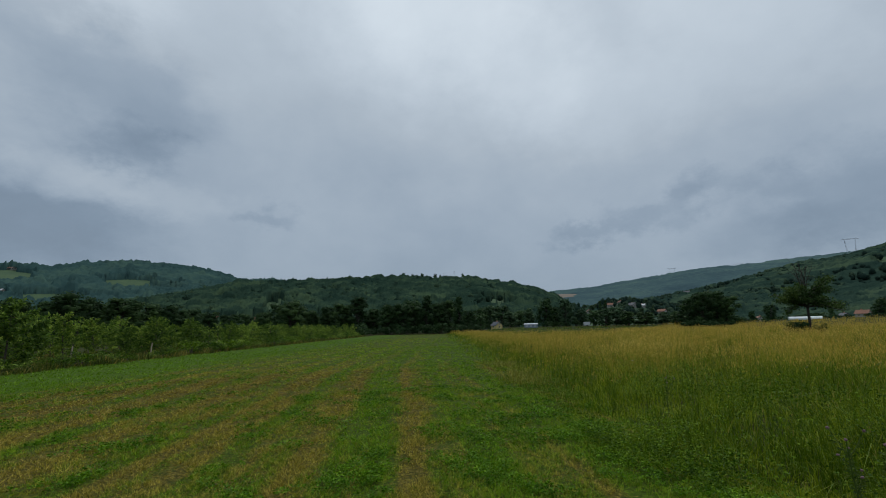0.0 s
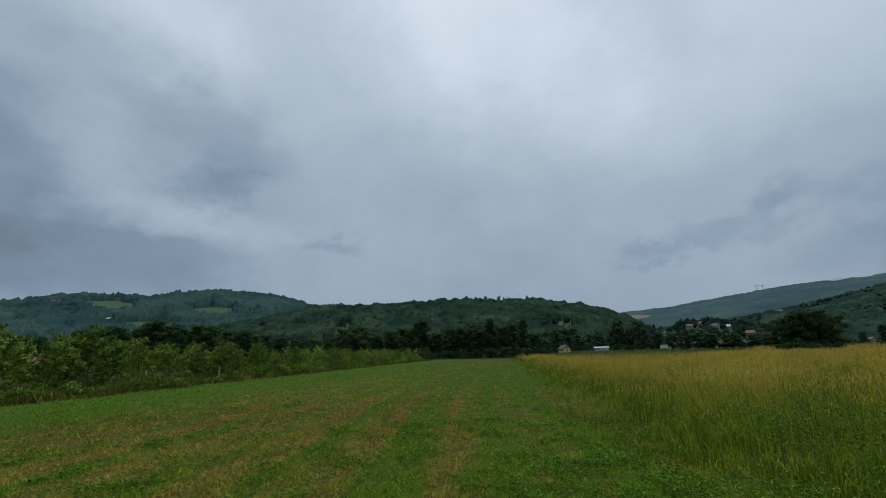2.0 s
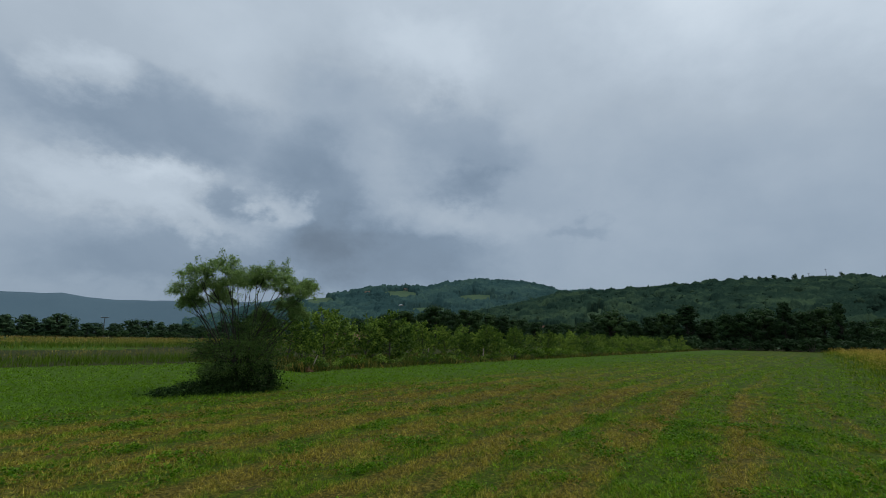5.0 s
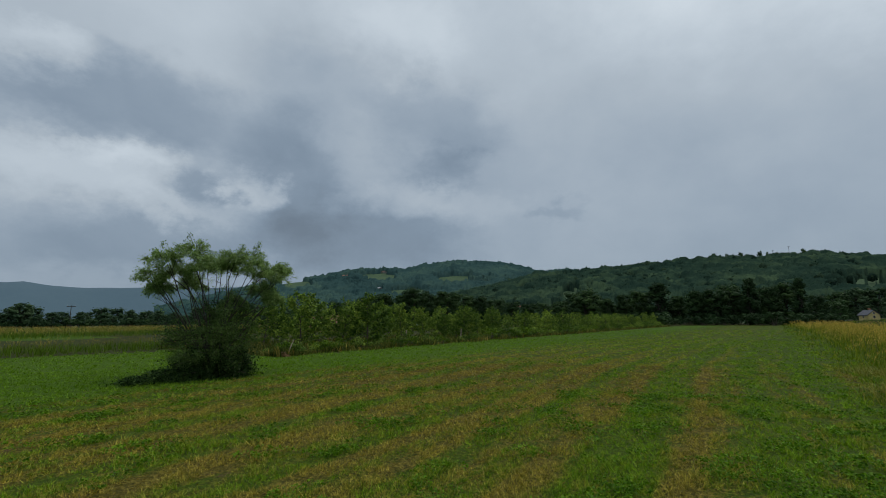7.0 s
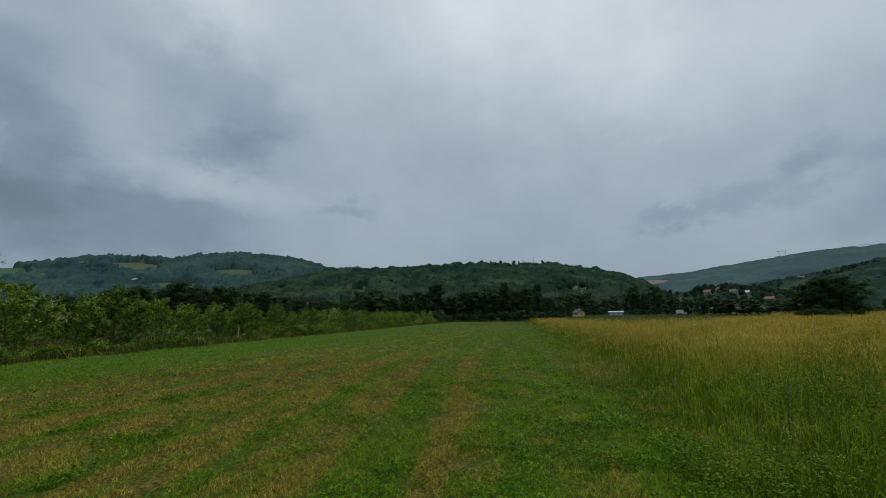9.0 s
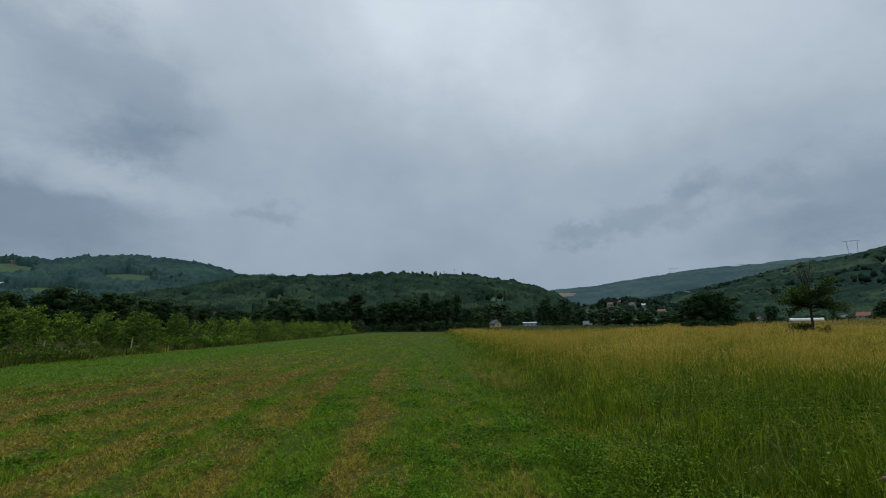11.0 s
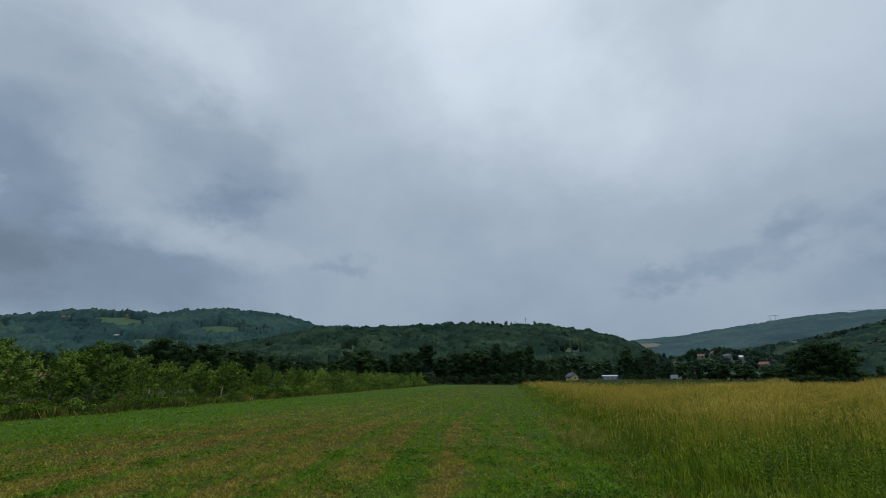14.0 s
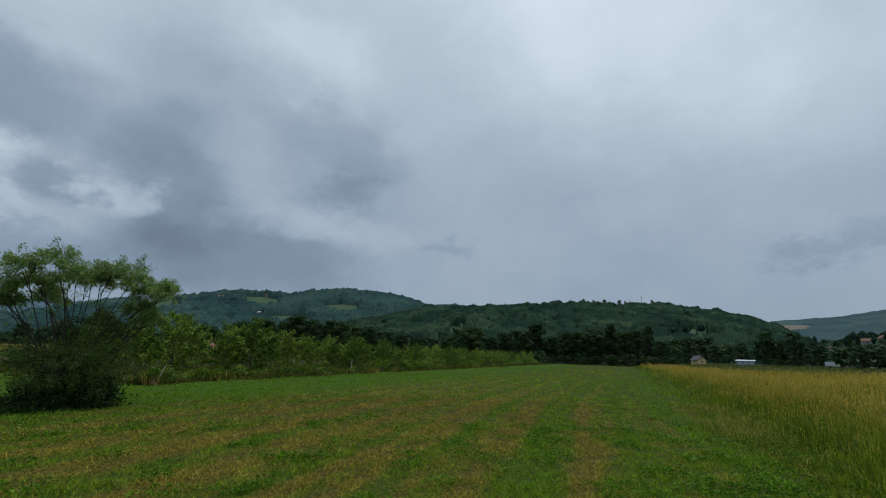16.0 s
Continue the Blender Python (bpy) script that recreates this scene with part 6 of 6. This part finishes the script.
def trailer():
    """A small white box trailer at the far edge of the grass."""
    base = new("box_trailer")
    bm = bmesh.new()
    box(bm, -1.1, 1.1, -0.7, 0.7, 0.55, 1.7)
    bmesh.ops.bevel(bm, geom=bm.edges, offset=0.08, segments=2, affect="EDGES")
    part("body", bm_mesh("body", bm, [M_ROOF_WHITE]), base)
    bm = bmesh.new()
    box(bm, -1.15, 1.15, -0.6, 0.6, 0.42, 0.548)
    box(bm, 1.15, 2.0, -0.05, 0.05, 0.45, 0.53)
    part("chassis", bm_mesh("chassis", bm, [M_STEEL]), base)
    for s in (-1, 1):
        bm = bmesh.new()
        bmesh.ops.create_cone(bm, segments=20, radius1=0.32, radius2=0.32, depth=0.18, cap_ends=True, matrix=pose(0, s * 0.7, 0.32, 90))
        part("wheel", bm_mesh("wheel", bm, [M_BARK_DARK]), base)
    base.matrix_basis = facing(17.6, 176, 10, 0.15)
    tagged(base, "small white box trailer standing at the field edge", "trailer")


trailer()


def polytunnel():
    base = new("polytunnel")
    bm = bmesh.new()
    n, L, R, H = 14, 9.4, 2.1, 1.1
    rings = []
    for x in np.linspace(-L / 2, L / 2, 9):
        rings.append([bm.verts.new((x, R * math.cos(math.pi * i / n), H * math.sin(math.pi * i / n) ** 0.8)) for i in range(n + 1)])
    for a, b in zip(rings, rings[1:]):
        for i in range(n):
            bm.faces.new([a[i], b[i], b[i + 1], a[i + 1]])
    bm.faces.new(rings[0])
    bm.faces.new(rings[-1][::-1])
    bmesh.ops.recalc_face_normals(bm, faces=bm.faces)
    part("cover", bm_mesh("cover", bm, [M_FILM]), base)
    for x in np.linspace(-L / 2, L / 2, 7):
        pts = [(x, (R + 0.03) * math.cos(t), (H + 0.03) * max(0, math.sin(t)) ** 0.8) for t in np.linspace(0, math.pi, 15)]
        part("hoop", tubes_mesh("hoop", [(np.array(pts), [0.03] * 15)], M_STEEL, 5), base)
    base.matrix_basis = facing(38.95, 205, 6)
    tagged(base, "long white polythene tunnel greenhouse behind the lone tree", "greenhouse")


polytunnel()

ROOFS = {0: (M_WALL_WHITE, M_ROOF_DARK, "white house with a dark grey roof among trees"), 1: (M_WALL_WHITE, M_ROOF_RED, "pale house with an orange clay tile roof among trees"),
         2: (M_WALL_WHITE, M_ROOF_WHITE, "white house with a pale metal roof among trees")}
for a, r, wd, dp, turn, kind in HOUSES:
    wl, rf, text = ROOFS[kind]
    gable_house("house", wd, dp, min(3.2, 0.5 * wd), min(2.4, 0.36 * wd), wl, rf, text, facing(a, r, turn), 2, "village houses")
gable_house("farm_building", 4, 7, 1.5, 1.0, M_WALL_BRICK, M_ROOF_RED, "low farm building with a clay roof behind the orchard", facing(-51.3, 78, 80), 2, "farm buildings")


# ---------- power line, poles and stakes ----------
def pylon(az_deg, r, height, arm):
    """A lattice portal pylon: two splayed legs with bracing under a long trussed cross-arm."""
    base = new("pylon")
    rad = 0.00010 * r

    def bar(a, b, t=rad):
        return (np.array([a, (np.array(a) + np.array(b)) / 2, b], float), [t] * 3)

    for s in (-1, 1):
        leg = []
        for dx, dy in ((-0.7, -0.7), (0.7, -0.7), (0.7, 0.7), (-0.7, 0.7)):
            leg.append(bar((s * arm * 0.10 + dx, dy, -2), (s * arm * 0.30 + dx * 0.8, dy * 0.8, height)))
        for k in range(9):
            f, g = k / 9, (k + 1) / 9
            xa, xb = s * arm * (0.10 + 0.2 * f), s * arm * (0.10 + 0.2 * g)
            leg.append(bar((xa - 0.7, -0.7, height * f), (xb + 0.7, -0.7, height * g), rad * 0.6))
            leg.append(bar((xa + 0.7, 0.7, height * f), (xb - 0.7, 0.7, height * g), rad * 0.6))
        part("leg", tubes_mesh("leg", leg, M_STEEL, 4), base)
        part("peak", tubes_mesh("peak", [bar((s * arm * 0.3, 0, height), (s * arm * 0.36, 0, height + 3.5))], M_STEEL, 4), base)
    truss = []
    for dy in (-0.6, 0.6):
        for dz in (0, 1.5):
            truss.append(bar((-arm / 2, dy * 0.4, height + dz * 0.3), (0, dy, height + dz)))
            truss.append(bar((arm / 2, dy * 0.4, height + dz * 0.3), (0, dy, height + dz)))
        for k in range(12):
            x0, x1 = -arm / 2 + arm * k / 12, -arm / 2 + arm * (k + 1) / 12
            truss.append(bar((x0, dy, height + (1.2 if k % 2 else 0)), (x1, dy, height + (0 if k % 2 else 1.2)), rad * 0.6))
    part("cross_arm", tubes_mesh("cross_arm", truss, M_STEEL, 4), base)
    for x in (-arm * 0.46, 0, arm * 0.46):
        part("insulator", tubes_mesh("insulator", [bar((x, 0, height), (x, 0, height - 2.6), 0.2)], M_STEEL, 5), base)
    base.matrix_basis = facing(az_deg, r, 8)
    tagged(base, "grey lattice steel pylon with a wide cross-arm on the ridge", "pylon", "power line pylons")


for a, r, e, arm in ((43.1, 1300, 7.62, 30), (33.9, 2040, 6.2, 36), (27.45, 1990, 6.25, 33)):
    pylon(a, r, rise(a, r, e), arm)


def utility_pole(az_deg, r, el_deg, thick, label):
    base = new("utility_pole")
    h = rise(az_deg, r, el_deg)
    part("pole", tubes_mesh("pole", [(np.array([[0, 0, -0.5], [0, 0, h * 0.5], [0, 0, h]]), [0.16 * thick, 0.14 * thick, 0.11 * thick])], M_BARK_DARK, 8), base)
    bm = bmesh.new()
    box(bm, -1.4, 1.4, -0.11, 0.11, h - 0.5, h - 0.25)
    part("cross_arm", bm_mesh("cross_arm", bm, [M_BARK_DARK]), base)
    for x in (-1.2, 0.0, 1.2):
        bm = bmesh.new()
        bmesh.ops.create_cone(bm, segments=10, radius1=0.11, radius2=0.07, depth=0.34, cap_ends=True, matrix=pose(x, 0, h - 0.05))
        part("insulator", bm_mesh("insulator", bm, [M_STEEL]), base)
    base.matrix_basis = facing(az_deg, r, 5)
    tagged(base, label, "utility pole", "utility poles")


utility_pole(-76.9, 236, 1.85, 1.0, "dark wooden utility pole with a cross-arm by the tree belt")
for a, e in ((0.0, 7.0), (1.35, 7.3)):
    utility_pole(a, 722, e, 1.3, "slim utility pole standing on the wooded crest")


def stake():
    me = tubes_mesh("stake", [(np.array([[0, 0, -0.1], [0.09, 0.13, 0.35], [0.16, 0.26, 0.75], [0.17, 0.28, 0.8]]), [0.03, 0.027, 0.024, 0.010])], M_STAKE, 8)
    ob = tagged(new("stake", me), "pale leaning wooden stake at the orchard corner", "stake")
    ob.location = (-19.0, 12.75, 0)
    bm = bmesh.new()
    bmesh.ops.create_icosphere(bm, subdivisions=3, radius=1.0)
    for v in bm.verts:
        k = 1 + 0.12 * math.sin(v.co.x * 5 + 1) * math.sin(v.co.y * 6) + 0.06 * math.sin(v.co.x * 17 + v.co.y * 13)
        v.co = (v.co.x * 0.34 * k, v.co.y * 0.28 * k, max(-0.05, v.co.z * 0.24 * k))
    mound = tagged(new("earth_mound", bm_mesh("earth_mound", bm, [M_EARTH])), "small heap of brown earth at the foot of the leaning stake", "earth mound")
    mound.location = (-19.05, 12.6, 0)
    for k, (x, y, h) in enumerate(((-21.2, 30.5, 1.0), (-21.4, 40, 1.1), (-21.8, 24.4, 1.0))):
        me = tubes_mesh("stake", [(np.array([[0, 0, -0.1], [0.02, 0.02, h * 0.5], [0.03, 0.05, h * 0.95], [0.03, 0.05, h]]), [0.045, 0.042, 0.038, 0.012])], M_STAKE, 8)
        ob = tagged(new("stake", me), "grey upright wooden stake among the orchard weeds", "stake", "orchard stakes")
        ob.location = (x, y, 0)


stake()
